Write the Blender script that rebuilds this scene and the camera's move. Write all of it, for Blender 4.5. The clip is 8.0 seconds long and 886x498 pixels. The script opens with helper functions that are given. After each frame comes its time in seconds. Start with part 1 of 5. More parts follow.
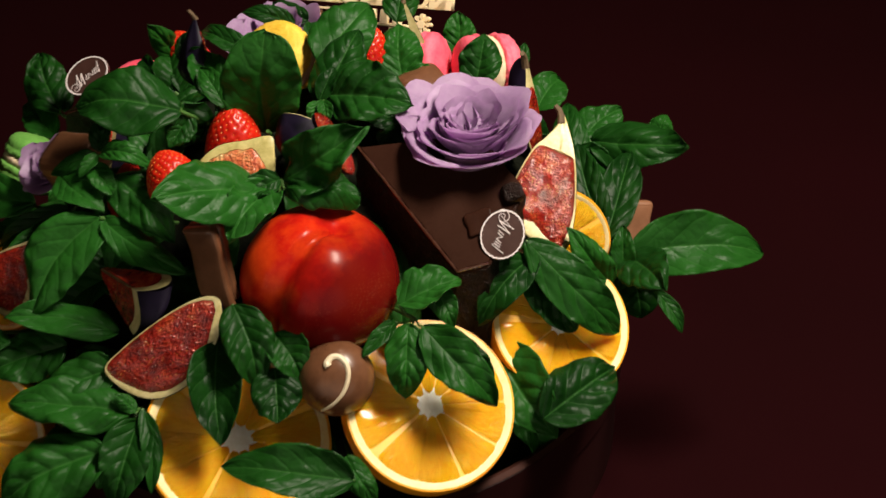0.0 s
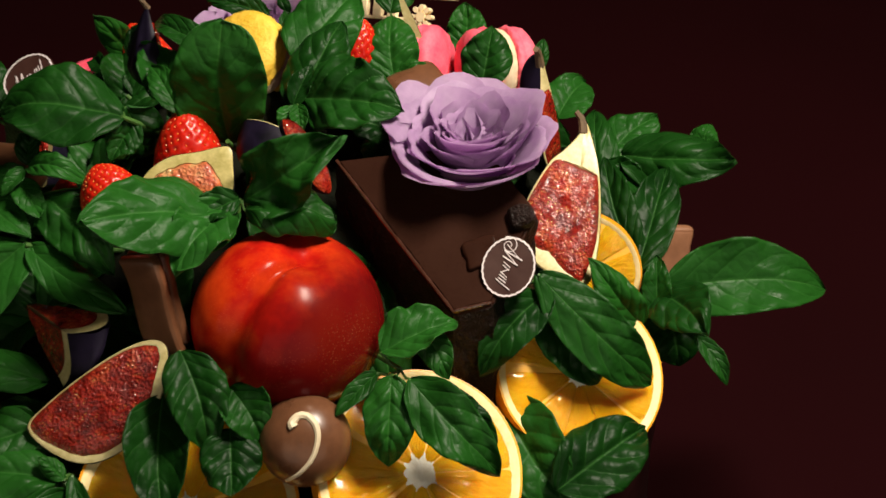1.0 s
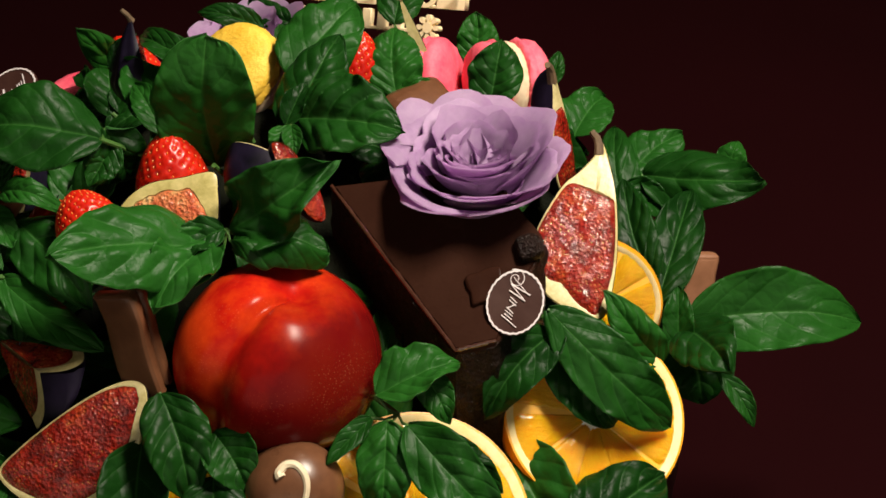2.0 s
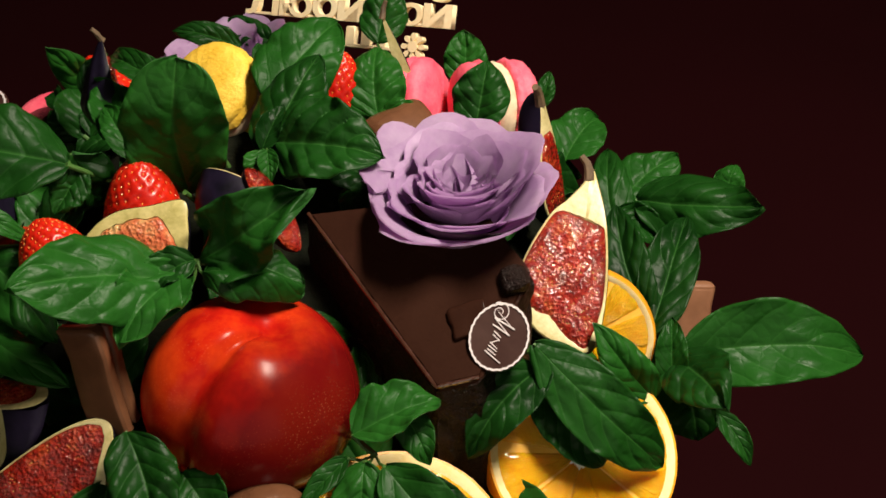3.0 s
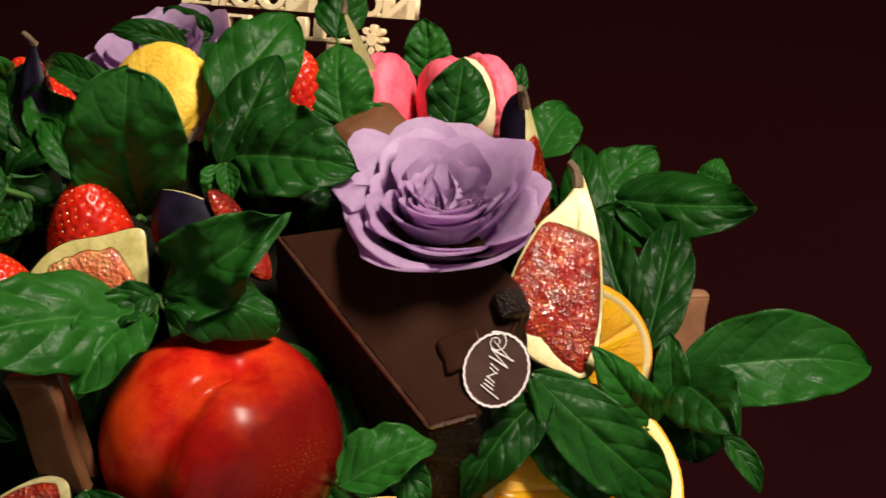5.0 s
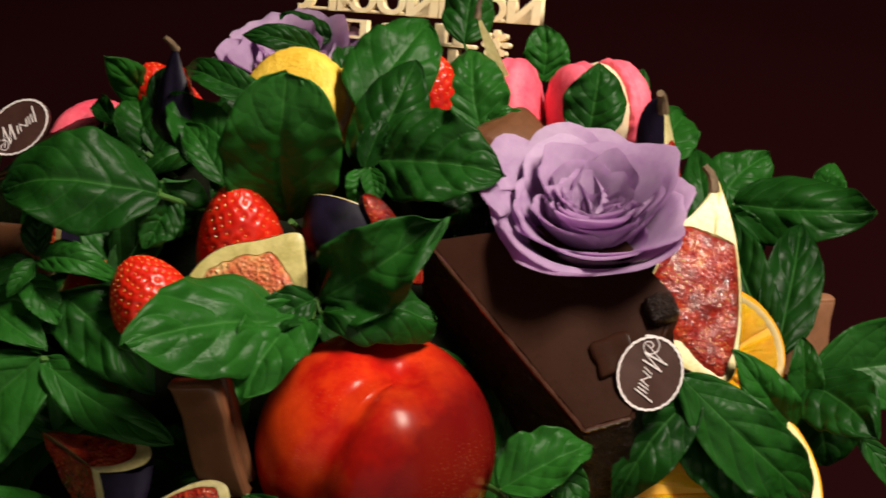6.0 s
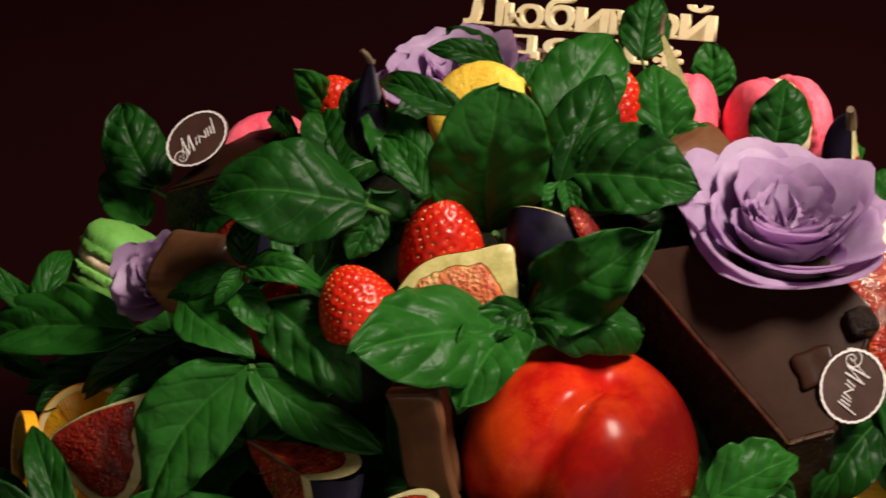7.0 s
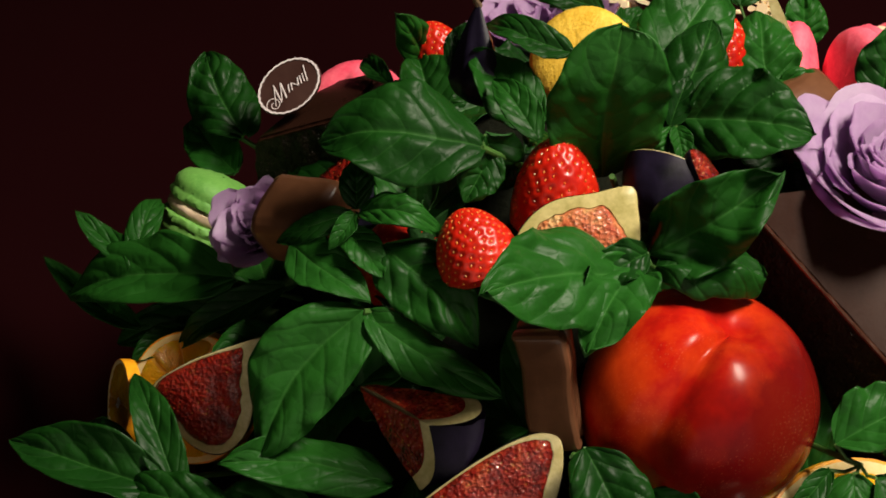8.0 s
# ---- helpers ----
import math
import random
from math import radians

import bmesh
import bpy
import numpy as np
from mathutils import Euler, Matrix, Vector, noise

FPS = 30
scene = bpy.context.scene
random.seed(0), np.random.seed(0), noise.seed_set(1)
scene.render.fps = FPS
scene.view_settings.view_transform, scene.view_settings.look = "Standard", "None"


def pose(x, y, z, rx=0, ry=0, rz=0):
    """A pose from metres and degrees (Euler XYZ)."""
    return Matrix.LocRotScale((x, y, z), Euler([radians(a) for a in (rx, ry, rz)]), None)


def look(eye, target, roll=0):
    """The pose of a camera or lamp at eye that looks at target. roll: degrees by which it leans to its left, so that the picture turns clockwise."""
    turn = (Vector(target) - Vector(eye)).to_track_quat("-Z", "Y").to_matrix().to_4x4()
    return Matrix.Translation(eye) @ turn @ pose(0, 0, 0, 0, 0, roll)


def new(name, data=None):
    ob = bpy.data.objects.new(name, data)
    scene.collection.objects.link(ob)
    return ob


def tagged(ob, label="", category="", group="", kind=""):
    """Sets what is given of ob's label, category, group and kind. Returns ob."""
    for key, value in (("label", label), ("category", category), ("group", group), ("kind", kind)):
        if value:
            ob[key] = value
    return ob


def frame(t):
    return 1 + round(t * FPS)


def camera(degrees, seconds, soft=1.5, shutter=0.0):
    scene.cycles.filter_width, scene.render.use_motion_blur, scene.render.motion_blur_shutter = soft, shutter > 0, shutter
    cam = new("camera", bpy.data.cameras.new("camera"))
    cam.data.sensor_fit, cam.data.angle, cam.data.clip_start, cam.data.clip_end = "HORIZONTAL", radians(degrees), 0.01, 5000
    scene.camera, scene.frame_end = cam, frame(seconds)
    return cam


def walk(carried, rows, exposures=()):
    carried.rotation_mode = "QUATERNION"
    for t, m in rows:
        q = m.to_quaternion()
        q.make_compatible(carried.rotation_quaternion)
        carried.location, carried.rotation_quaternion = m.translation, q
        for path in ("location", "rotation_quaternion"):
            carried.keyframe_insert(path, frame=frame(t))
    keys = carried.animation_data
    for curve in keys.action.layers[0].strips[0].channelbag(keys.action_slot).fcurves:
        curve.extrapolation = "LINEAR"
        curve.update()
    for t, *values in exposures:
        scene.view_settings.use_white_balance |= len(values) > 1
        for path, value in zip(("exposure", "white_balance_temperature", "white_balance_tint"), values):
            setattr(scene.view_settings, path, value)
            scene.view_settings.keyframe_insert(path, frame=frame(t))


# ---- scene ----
cam = camera(27.0, 8.0, 1.6, 0.4)
PATH = [
    (0, (0.058, -0.674, 0.596), (0.082, 0.971, -0.542), -0.0),
    (0.5, (0.075, -0.61, 0.55), (0.068, 1.052, -0.564), -0.5),
    (1, (0.081, -0.559, 0.524), (0.046, 1.096, -0.598), -0.9),
    (1.2, (0.08, -0.535, 0.514), (0.05, 1.113, -0.618), -1.0),
    (2.3, (0.097, -0.509, 0.508), (0.001, 1.141, -0.618), -1.9),
    (2.5, (0.097, -0.506, 0.508), (0.008, 1.15, -0.609), -1.6),
    (3, (0.102, -0.484, 0.499), (0.008, 1.168, -0.624), -1.9),
    (3.5, (0.091, -0.451, 0.491), (0.084, 1.185, -0.66), -1.5),
    (4, (0.085, -0.431, 0.486), (0.111, 1.189, -0.685), -1.5),
    (4.2, (0.084, -0.428, 0.486), (0.112, 1.189, -0.69), -1.2),
    (5.3, (0.054, -0.425, 0.489), (0.103, 1.189, -0.69), -0.5),
    (5.5, (0.044, -0.425, 0.488), (0.096, 1.191, -0.689), -0.6),
    (6, (0.016, -0.425, 0.49), (0.091, 1.191, -0.685), -0.0),
    (6.5, (-0.016, -0.429, 0.493), (0.059, 1.195, -0.672), 0.4),
    (7, (-0.042, -0.428, 0.491), (0.032, 1.201, -0.667), 0.4),
    (7.5, (-0.067, -0.427, 0.483), (0.019, 1.198, -0.679), 0.8),
    (8, (-0.084, -0.427, 0.477), (0.024, 1.19, -0.694), 1.2),
]
walk(cam, [(t, look(eye, target, roll)) for t, eye, target, roll in PATH])

# ---- light ----
world = bpy.data.worlds.new("room_air")
world.use_nodes = True
world.node_tree.nodes["Background"].inputs[0].default_value = (1.0, 0.86, 0.72, 1)
world.node_tree.nodes["Background"].inputs[1].default_value = 0.013
scene.world = world
scene.view_settings.exposure = 0.0


LAMP_COLOUR = (0.97, 0.87, 0.72)
lamp = bpy.data.lights.new("ceiling_lamp", "AREA")
lamp.shape, lamp.size, lamp.size_y, lamp.energy, lamp.color = "RECTANGLE", 0.28, 0.12, 12.5, LAMP_COLOUR
new("ceiling_lamp", lamp).matrix_world = look((0.35, -0.09, 0.84), (0.03, 0.02, 0.12), 35)
# a broad fill light added at the front, with no known source
front_fill = bpy.data.lights.new("front_fill_light", "AREA")
front_fill.shape, front_fill.size, front_fill.size_y, front_fill.energy, front_fill.color = "RECTANGLE", 5.6, 2.2, 27.0, LAMP_COLOUR
new("front_fill_light", front_fill).matrix_world = look((0.10, -2.94, 0.62), (0.10, 0.0, 0.62))


# ---- materials ----
def material(name, rough=0.5, metal=0.0, coat=0.0, sss=0.0):
    m = bpy.data.materials.new(name)
    m.use_nodes = True
    b = m.node_tree.nodes["Principled BSDF"]
    b.inputs["Roughness"].default_value = rough
    b.inputs["Metallic"].default_value = metal
    b.inputs["Coat Weight"].default_value = coat
    b.inputs["Coat Roughness"].default_value = 0.08
    if sss:
        b.inputs["Subsurface Weight"].default_value = sss
        b.inputs["Subsurface Scale"].default_value = 0.004
        b.inputs["Subsurface Radius"].default_value = (0.6, 0.45, 0.6)
    return m, m.node_tree, b


def node(tree, kind, **values):
    n = tree.nodes.new(kind)
    for key, value in values.items():
        n.inputs[key.replace("_", " ")].default_value = value
    return n


def ramp(tree, source, stops):
    n = tree.nodes.new("ShaderNodeValToRGB")
    while len(n.color_ramp.elements) < len(stops):
        n.color_ramp.elements.new(0.5)
    for e, (at, c) in zip(n.color_ramp.elements, stops):
        e.position, e.color = at, (*c, 1)
    tree.links.new(source, n.inputs[0])
    return n.outputs[0]


def maths(tree, op, a, b=None):
    n = tree.nodes.new("ShaderNodeMath")
    n.operation = op
    for i, v in enumerate((a, b)):
        if v is None:
            continue
        if isinstance(v, (int, float)):
            n.inputs[i].default_value = v
        else:
            tree.links.new(v, n.inputs[i])
    return n.outputs[0]


def mixed(tree, fac, a, b, blend="MIX"):
    n = tree.nodes.new("ShaderNodeMix")
    n.data_type, n.blend_type = "RGBA", blend
    for i, v in ((0, fac), (6, a), (7, b)):
        if isinstance(v, (int, float)):
            n.inputs[i].default_value = v
        elif isinstance(v, tuple):
            n.inputs[i].default_value = (*v, 1)
        else:
            tree.links.new(v, n.inputs[i])
    return n.outputs[2]


def bump(tree, b, height, strength=0.3, distance=0.001):
    n = node(tree, "ShaderNodeBump", Strength=strength, Distance=distance)
    tree.links.new(height, n.inputs["Height"])
    tree.links.new(n.outputs[0], b.inputs["Normal"])


def object_noise(tree, scale, detail=4.0, rough=0.6):
    c = tree.nodes.new("ShaderNodeTexCoord")
    n = node(tree, "ShaderNodeTexNoise", Scale=scale, Detail=detail, Roughness=rough)
    tree.links.new(c.outputs["Object"], n.inputs["Vector"])
    return n.outputs[0]


def plain(name, dark, light, rough=0.5, scale=60.0, fine=500.0, relief=0.25, depth=0.0006, coat=0.0, sss=0.0, metal=0.0, gloss=0.5):
    """A surface with two scales of variation in colour and relief."""
    m, tree, b = material(name, rough, metal, coat, sss)
    b.inputs["Specular IOR Level"].default_value = gloss
    big, small = object_noise(tree, scale), object_noise(tree, fine, 3.0)
    both = maths(tree, "ADD", maths(tree, "MULTIPLY", big, 0.65), maths(tree, "MULTIPLY", small, 0.35))
    tree.links.new(ramp(tree, both, [(0.36, dark), (0.64, light)]), b.inputs["Base Color"])
    tree.links.new(maths(tree, "ADD", maths(tree, "MULTIPLY", big, 0.25), rough - 0.12), b.inputs["Roughness"])
    bump(tree, b, both, relief, depth)
    return m


VEINS = 5.2  # side veins along one half of a leaf


def leaf_material(name, dark, light, vein, rough, gloss):
    """Basil: side veins that sweep to the tip, pale midrib, puckered skin, with a tint of its own on each leaf."""
    m, tree, b = material(name, rough)
    uv = tree.nodes.new("ShaderNodeUVMap")
    uv.uv_map = "UVMap"
    sep = tree.nodes.new("ShaderNodeSeparateXYZ")
    tree.links.new(uv.outputs[0], sep.inputs[0])
    side = maths(tree, "ABSOLUTE", maths(tree, "SUBTRACT", sep.outputs[1], 0.5))
    sweep = maths(tree, "MULTIPLY", maths(tree, "POWER", maths(tree, "MULTIPLY", side, 2.0), 1.3), 1.7)
    slant = maths(tree, "SUBTRACT", maths(tree, "MULTIPLY", sep.outputs[0], VEINS), sweep)
    tri = maths(tree, "ABSOLUTE", maths(tree, "SUBTRACT", maths(tree, "FRACT", slant), 0.5))
    veins = ramp(tree, tri, [(0.0, (1, 1, 1)), (0.05, (0, 0, 0))])
    rib = ramp(tree, side, [(0.0, (1, 1, 1)), (0.026, (0, 0, 0))])
    lines = maths(tree, "MAXIMUM", maths(tree, "MULTIPLY", veins, 0.42), rib)
    info = tree.nodes.new("ShaderNodeObjectInfo")
    tone = maths(tree, "ADD", maths(tree, "MULTIPLY", object_noise(tree, 55, 5), 0.50), maths(tree, "MULTIPLY", info.outputs["Random"], 0.50))
    colour = ramp(tree, tone, [(0.22, dark), (0.78, light)])
    tree.links.new(mixed(tree, maths(tree, "MULTIPLY", lines, 0.34), colour, vein), b.inputs["Base Color"])
    grooves = ramp(tree, tri, [(0.0, (0, 0, 0)), (0.16, (1, 1, 1))])
    net = node(tree, "ShaderNodeTexVoronoi", Scale=230.0)
    net.feature = "DISTANCE_TO_EDGE"
    place = tree.nodes.new("ShaderNodeTexCoord")
    tree.links.new(place.outputs["Object"], net.inputs["Vector"])
    cells = maths(tree, "MULTIPLY", maths(tree, "MINIMUM", net.outputs["Distance"], 0.30), 0.9)
    cells = maths(tree, "ADD", cells, maths(tree, "MULTIPLY", grooves, 0.35))
    cells = maths(tree, "SUBTRACT", cells, maths(tree, "MULTIPLY", rib, 0.40))
    cells = maths(tree, "ADD", cells, maths(tree, "MULTIPLY", object_noise(tree, 700, 3), 0.14))
    bump(tree, b, cells, 0.46, 0.0010)
    tree.links.new(maths(tree, "ADD", maths(tree, "MULTIPLY", object_noise(tree, 120, 2), 0.18), rough - 0.09), b.inputs["Roughness"])
    b.inputs["Specular IOR Level"].default_value = gloss
    return m


def nectarine_material():
    m, tree, b = material("nectarine_skin", 0.30)
    b.inputs["Specular IOR Level"].default_value = 0.11
    c = tree.nodes.new("ShaderNodeTexCoord")
    sep = tree.nodes.new("ShaderNodeSeparateXYZ")
    tree.links.new(c.outputs["Object"], sep.inputs[0])
    big = object_noise(tree, 28, 5)
    base = ramp(tree, big, [(0.30, (0.14, 0.003, 0.003)), (0.46, (0.40, 0.009, 0.004)), (0.66, (0.68, 0.060, 0.007))])
    # the paler blush low on the fruit, away from the stem
    low = maths(tree, "MULTIPLY", maths(tree, "ADD", sep.outputs[2], 0.012), -38.0)
    low = maths(tree, "ADD", low, maths(tree, "MULTIPLY", object_noise(tree, 75, 6), 1.1))
    blush = ramp(tree, low, [(0.75, (0, 0, 0)), (1.0, (1, 1, 1))])
    base = mixed(tree, maths(tree, "MULTIPLY", blush, 0.55), base, (0.72, 0.24, 0.05))
    # the darker cheek of the fruit
    cheek = maths(tree, "ADD", maths(tree, "MULTIPLY", sep.outputs[1], 30.0), maths(tree, "MULTIPLY", object_noise(tree, 50, 5), 0.9))
    base = mixed(tree, maths(tree, "MULTIPLY", ramp(tree, cheek, [(0.25, (0, 0, 0)), (1.05, (1, 1, 1))]), 0.93), base, (0.085, 0.002, 0.003))
    spots = node(tree, "ShaderNodeTexVoronoi", Scale=1050.0)
    tree.links.new(c.outputs["Object"], spots.inputs["Vector"])
    dot = ramp(tree, spots.outputs["Distance"], [(0.10, (1, 1, 1)), (0.30, (0, 0, 0))])
    dot = maths(tree, "MULTIPLY", dot, ramp(tree, object_noise(tree, 40, 3), [(0.48, (0, 0, 0)), (0.62, (1, 1, 1))]))
    tree.links.new(mixed(tree, maths(tree, "MULTIPLY", dot, 0.13), base, (0.85, 0.26, 0.12)), b.inputs["Base Color"])
    tree.links.new(maths(tree, "ADD", maths(tree, "MULTIPLY", object_noise(tree, 200, 3), 0.08), 0.20), b.inputs["Roughness"])
    bump(tree, b, object_noise(tree, 120, 3), 0.06, 0.0008)
    return m


def flesh_material(name, low, high, warm, seed):
    """Wet fruit flesh with pale seeds."""
    m, tree, b = material(name, 0.07)
    b.inputs["Specular IOR Level"].default_value = 0.40
    c = tree.nodes.new("ShaderNodeTexCoord")
    v = node(tree, "ShaderNodeTexVoronoi", Scale=820.0)
    tree.links.new(c.outputs["Object"], v.inputs["Vector"])
    tone = maths(tree, "ADD", maths(tree, "MULTIPLY", object_noise(tree, 60, 3), 0.6), maths(tree, "MULTIPLY", object_noise(tree, 240, 4), 0.4))
    base = ramp(tree, tone, [(0.34, low), (0.54, high), (0.74, warm)])
    dots = maths(tree, "MULTIPLY", ramp(tree, v.outputs["Distance"], [(0.16, (1, 1, 1)), (0.28, (0, 0, 0))]), ramp(tree, object_noise(tree, 240, 2), [(0.46, (0, 0, 0)), (0.60, (1, 1, 1))]))
    tree.links.new(mixed(tree, maths(tree, "MULTIPLY", dots, 0.55), base, seed), b.inputs["Base Color"])
    drops = node(tree, "ShaderNodeTexVoronoi", Scale=820.0)
    tree.links.new(c.outputs["Object"], drops.inputs["Vector"])
    bump(tree, b, maths(tree, "ADD", drops.outputs["Distance"], object_noise(tree, 900, 3)), 0.70, 0.0011)
    # a film of juice over the seeds
    b.inputs["Coat Roughness"].default_value = 0.06
    tree.links.new(ramp(tree, object_noise(tree, 150, 3), [(0.40, (0, 0, 0)), (0.58, (1, 1, 1))]), b.inputs["Coat Weight"])
    juice = node(tree, "ShaderNodeBump", Strength=0.7, Distance=0.0010)
    tree.links.new(object_noise(tree, 520, 2), juice.inputs["Height"])
    tree.links.new(juice.outputs[0], b.inputs["Coat Normal"])
    return m


def orange_material():
    m, tree, b = material("orange_flesh", 0.20, coat=0.30, sss=0.55)
    b.inputs["Subsurface Scale"].default_value = 0.012
    b.inputs["Subsurface Radius"].default_value = (1.0, 0.5, 0.08)
    c = tree.nodes.new("ShaderNodeTexCoord")
    wave = node(tree, "ShaderNodeTexNoise", Scale=1.0, Detail=4.0)
    stretch = tree.nodes.new("ShaderNodeUVMap")
    stretch.uv_map = "UVMap"
    scaled = tree.nodes.new("ShaderNodeMapping")
    scaled.inputs["Scale"].default_value = (9, 130, 1)
    tree.links.new(stretch.outputs[0], scaled.inputs[0])
    tree.links.new(scaled.outputs[0], wave.inputs["Vector"])
    tone = maths(tree, "ADD", maths(tree, "MULTIPLY", wave.outputs[0], 0.7), maths(tree, "MULTIPLY", object_noise(tree, 90, 3), 0.3))
    tree.links.new(ramp(tree, tone, [(0.30, (0.90, 0.30, 0.003)), (0.50, (0.96, 0.42, 0.005)), (0.74, (0.98, 0.58, 0.03))]), b.inputs["Base Color"])
    sacs = node(tree, "ShaderNodeTexVoronoi", Scale=1.0)
    longer = tree.nodes.new("ShaderNodeMapping")
    longer.inputs["Scale"].default_value = (7, 11, 1)
    tree.links.new(stretch.outputs[0], longer.inputs[0])
    tree.links.new(longer.outputs[0], sacs.inputs["Vector"])
    bump(tree, b, maths(tree, "ADD", maths(tree, "MULTIPLY", sacs.outputs["Distance"], 0.7), tone), 0.7, 0.0012)
    return m


LEAF = leaf_material("basil_upper", (0.0025, 0.019, 0.0020), (0.0132, 0.078, 0.0085), (0.050, 0.170, 0.032), 0.42, 0.125)
LEAF_UNDER = leaf_material("basil_under", (0.016, 0.070, 0.014), (0.040, 0.130, 0.032), (0.08, 0.19, 0.06), 0.55, 0.2)
STEM = plain("green_stem", (0.030, 0.090, 0.012), (0.070, 0.16, 0.030), 0.5)
NECTARINE = nectarine_material()
DARK_CHOCOLATE = plain("dark_chocolate_icing", (0.020, 0.0072, 0.0045), (0.029, 0.0108, 0.0064), 0.26, 40, 900, 0.14, 0.0005, gloss=0.05)
GLAZE = plain("wet_chocolate_edge", (0.040, 0.014, 0.008), (0.060, 0.022, 0.012), 0.20, 300, 900, 0.6, 0.0006, coat=1.0, gloss=1.0)
SPONGE = plain("dark_sponge", (0.005, 0.0021, 0.0015), (0.015, 0.006, 0.004), 0.38, 260, 1100, 1.0, 0.003, gloss=0.2)
MILK_CHOCOLATE = plain("milk_chocolate", (0.090, 0.036, 0.017), (0.145, 0.060, 0.028), 0.30, 45, 300, 0.22, 0.0007, gloss=0.42)
PALE_CHOCOLATE = plain("pale_milk_chocolate", (0.20, 0.085, 0.042), (0.28, 0.125, 0.065), 0.45, 50, 300, 0.2, 0.0006)
WHITE_CHOCOLATE = plain("white_chocolate", (0.62, 0.50, 0.33), (0.74, 0.63, 0.45), 0.42, 80, 400)
FIG_FLESH = flesh_material("fig_flesh", (0.065, 0.004, 0.003), (0.25, 0.012, 0.006), (0.44, 0.065, 0.017), (0.60, 0.30, 0.07))
FIG_PALE = flesh_material("pale_fig_flesh", (0.42, 0.050, 0.020), (0.56, 0.180, 0.070), (0.66, 0.50, 0.21), (0.75, 0.50, 0.22))
FIG_RIND = plain("fig_rind", (0.44, 0.36, 0.13), (0.68, 0.58, 0.30), 0.38, 120, 600, 0.3)
FIG_RIND_GREEN = plain("green_fig_rind", (0.34, 0.29, 0.085), (0.58, 0.48, 0.20), 0.40, 120, 600, 0.3)
FIG_SKIN = plain("fig_skin", (0.003, 0.0025, 0.006), (0.014, 0.009, 0.026), 0.46, 45, 260, 0.35, 0.0008, gloss=0.18)
FIG_STEM = plain("fig_stem", (0.06, 0.035, 0.02), (0.16, 0.10, 0.05), 0.7, 120, 700, 0.6)
STRAWBERRY = plain("strawberry_skin", (0.40, 0.006, 0.003), (0.62, 0.022, 0.005), 0.32, 60, 750, 0.25, 0.0004, gloss=0.4)
SEED = plain("strawberry_seed", (0.66, 0.17, 0.03), (0.78, 0.30, 0.07), 0.3)
ROSE = plain("rose_petal", (0.38, 0.24, 0.42), (0.54, 0.38, 0.56), 0.5, 70, 420, 0.25, 0.0006, sss=0.12)

def let_through(m, share, tint):
    """Thin petals let some light through."""
    tree = m.node_tree
    b, out = tree.nodes["Principled BSDF"], tree.nodes["Material Output"]
    t, mix = node(tree, "ShaderNodeBsdfTranslucent"), node(tree, "ShaderNodeMixShader", Fac=share)
    t.inputs["Color"].default_value = (*tint, 1)
    tree.links.new(b.outputs[0], mix.inputs[1])
    tree.links.new(t.outputs[0], mix.inputs[2])
    tree.links.new(mix.outputs[0], out.inputs["Surface"])


let_through(ROSE, 0.40, (0.74, 0.44, 0.78))
ROSE_EDGE = plain("faded_petal", (0.42, 0.28, 0.36), (0.55, 0.40, 0.42), 0.65, 60, 420, 0.25, sss=0.15)
ORANGE_FLESH = orange_material()
ORANGE_RIND = plain("orange_peel", (0.80, 0.27, 0.006), (0.92, 0.42, 0.015), 0.36, 90, 700, 0.5, 0.0007)
PITH = plain("orange_pith", (0.85, 0.62, 0.22), (0.92, 0.74, 0.40), 0.5, 120, 600, 0.3)
CORE = plain("white_pith", (0.84, 0.74, 0.58), (0.95, 0.90, 0.80), 0.6, 140, 500, 0.8, 0.0014)
MEMBRANE = plain("segment_membrane", (0.93, 0.44, 0.035), (0.96, 0.52, 0.07), 0.35, 120, 500, 0.3)
MAC_PINK = plain("pink_macaron_shell", (0.76, 0.060, 0.120), (0.92, 0.15, 0.21), 0.62, 160, 900, 0.55, 0.0006)
MAC_YELLOW = plain("yellow_macaron_shell", (0.72, 0.41, 0.025), (0.84, 0.55, 0.07), 0.62, 130, 900, 0.9, 0.0011)
MAC_GREEN = plain("green_macaron_shell", (0.10, 0.29, 0.045), (0.18, 0.42, 0.08), 0.62, 60, 900, 0.4, 0.0006)
CREAM = plain("macaron_cream", (0.66, 0.47, 0.30), (0.80, 0.64, 0.44), 0.6, 120, 500, 0.5)
PLYWOOD = plain("birch_plywood", (0.84, 0.64, 0.36), (0.94, 0.79, 0.52), 0.6, 40, 500, 0.2)
LABEL_INK = plain("white_print", (0.62, 0.55, 0.56), (0.74, 0.66, 0.66), 0.5, 200, 900, 0.1)
LABEL_BROWN = plain("printed_chocolate", (0.036, 0.014, 0.011), (0.052, 0.022, 0.017), 0.34, 60, 600, 0.12)
CARD = plain("burgundy_card", (0.014, 0.0025, 0.0025), (0.022, 0.004, 0.004), 0.5, 25, 400, 0.2, gloss=0.2)
RIM = plain("brown_rim_card", (0.035, 0.012, 0.009), (0.055, 0.020, 0.014), 0.6, 60, 400, 0.2, gloss=0.08)
# near-black, so its colour gives the gaps between the fruit their deep shade
GAP_SHADE = plain("gap_shade_packing", (0.003, 0.004, 0.002), (0.009, 0.010, 0.005), 0.9, 90, 500, 0.9, 0.002, gloss=0.1)
CLOTH = plain("burgundy_cloth", (0.0095, 0.0009, 0.0014), (0.0136, 0.0013, 0.0021), 0.9, 3.0, 1400, 0.35, 0.0004, gloss=0.04)
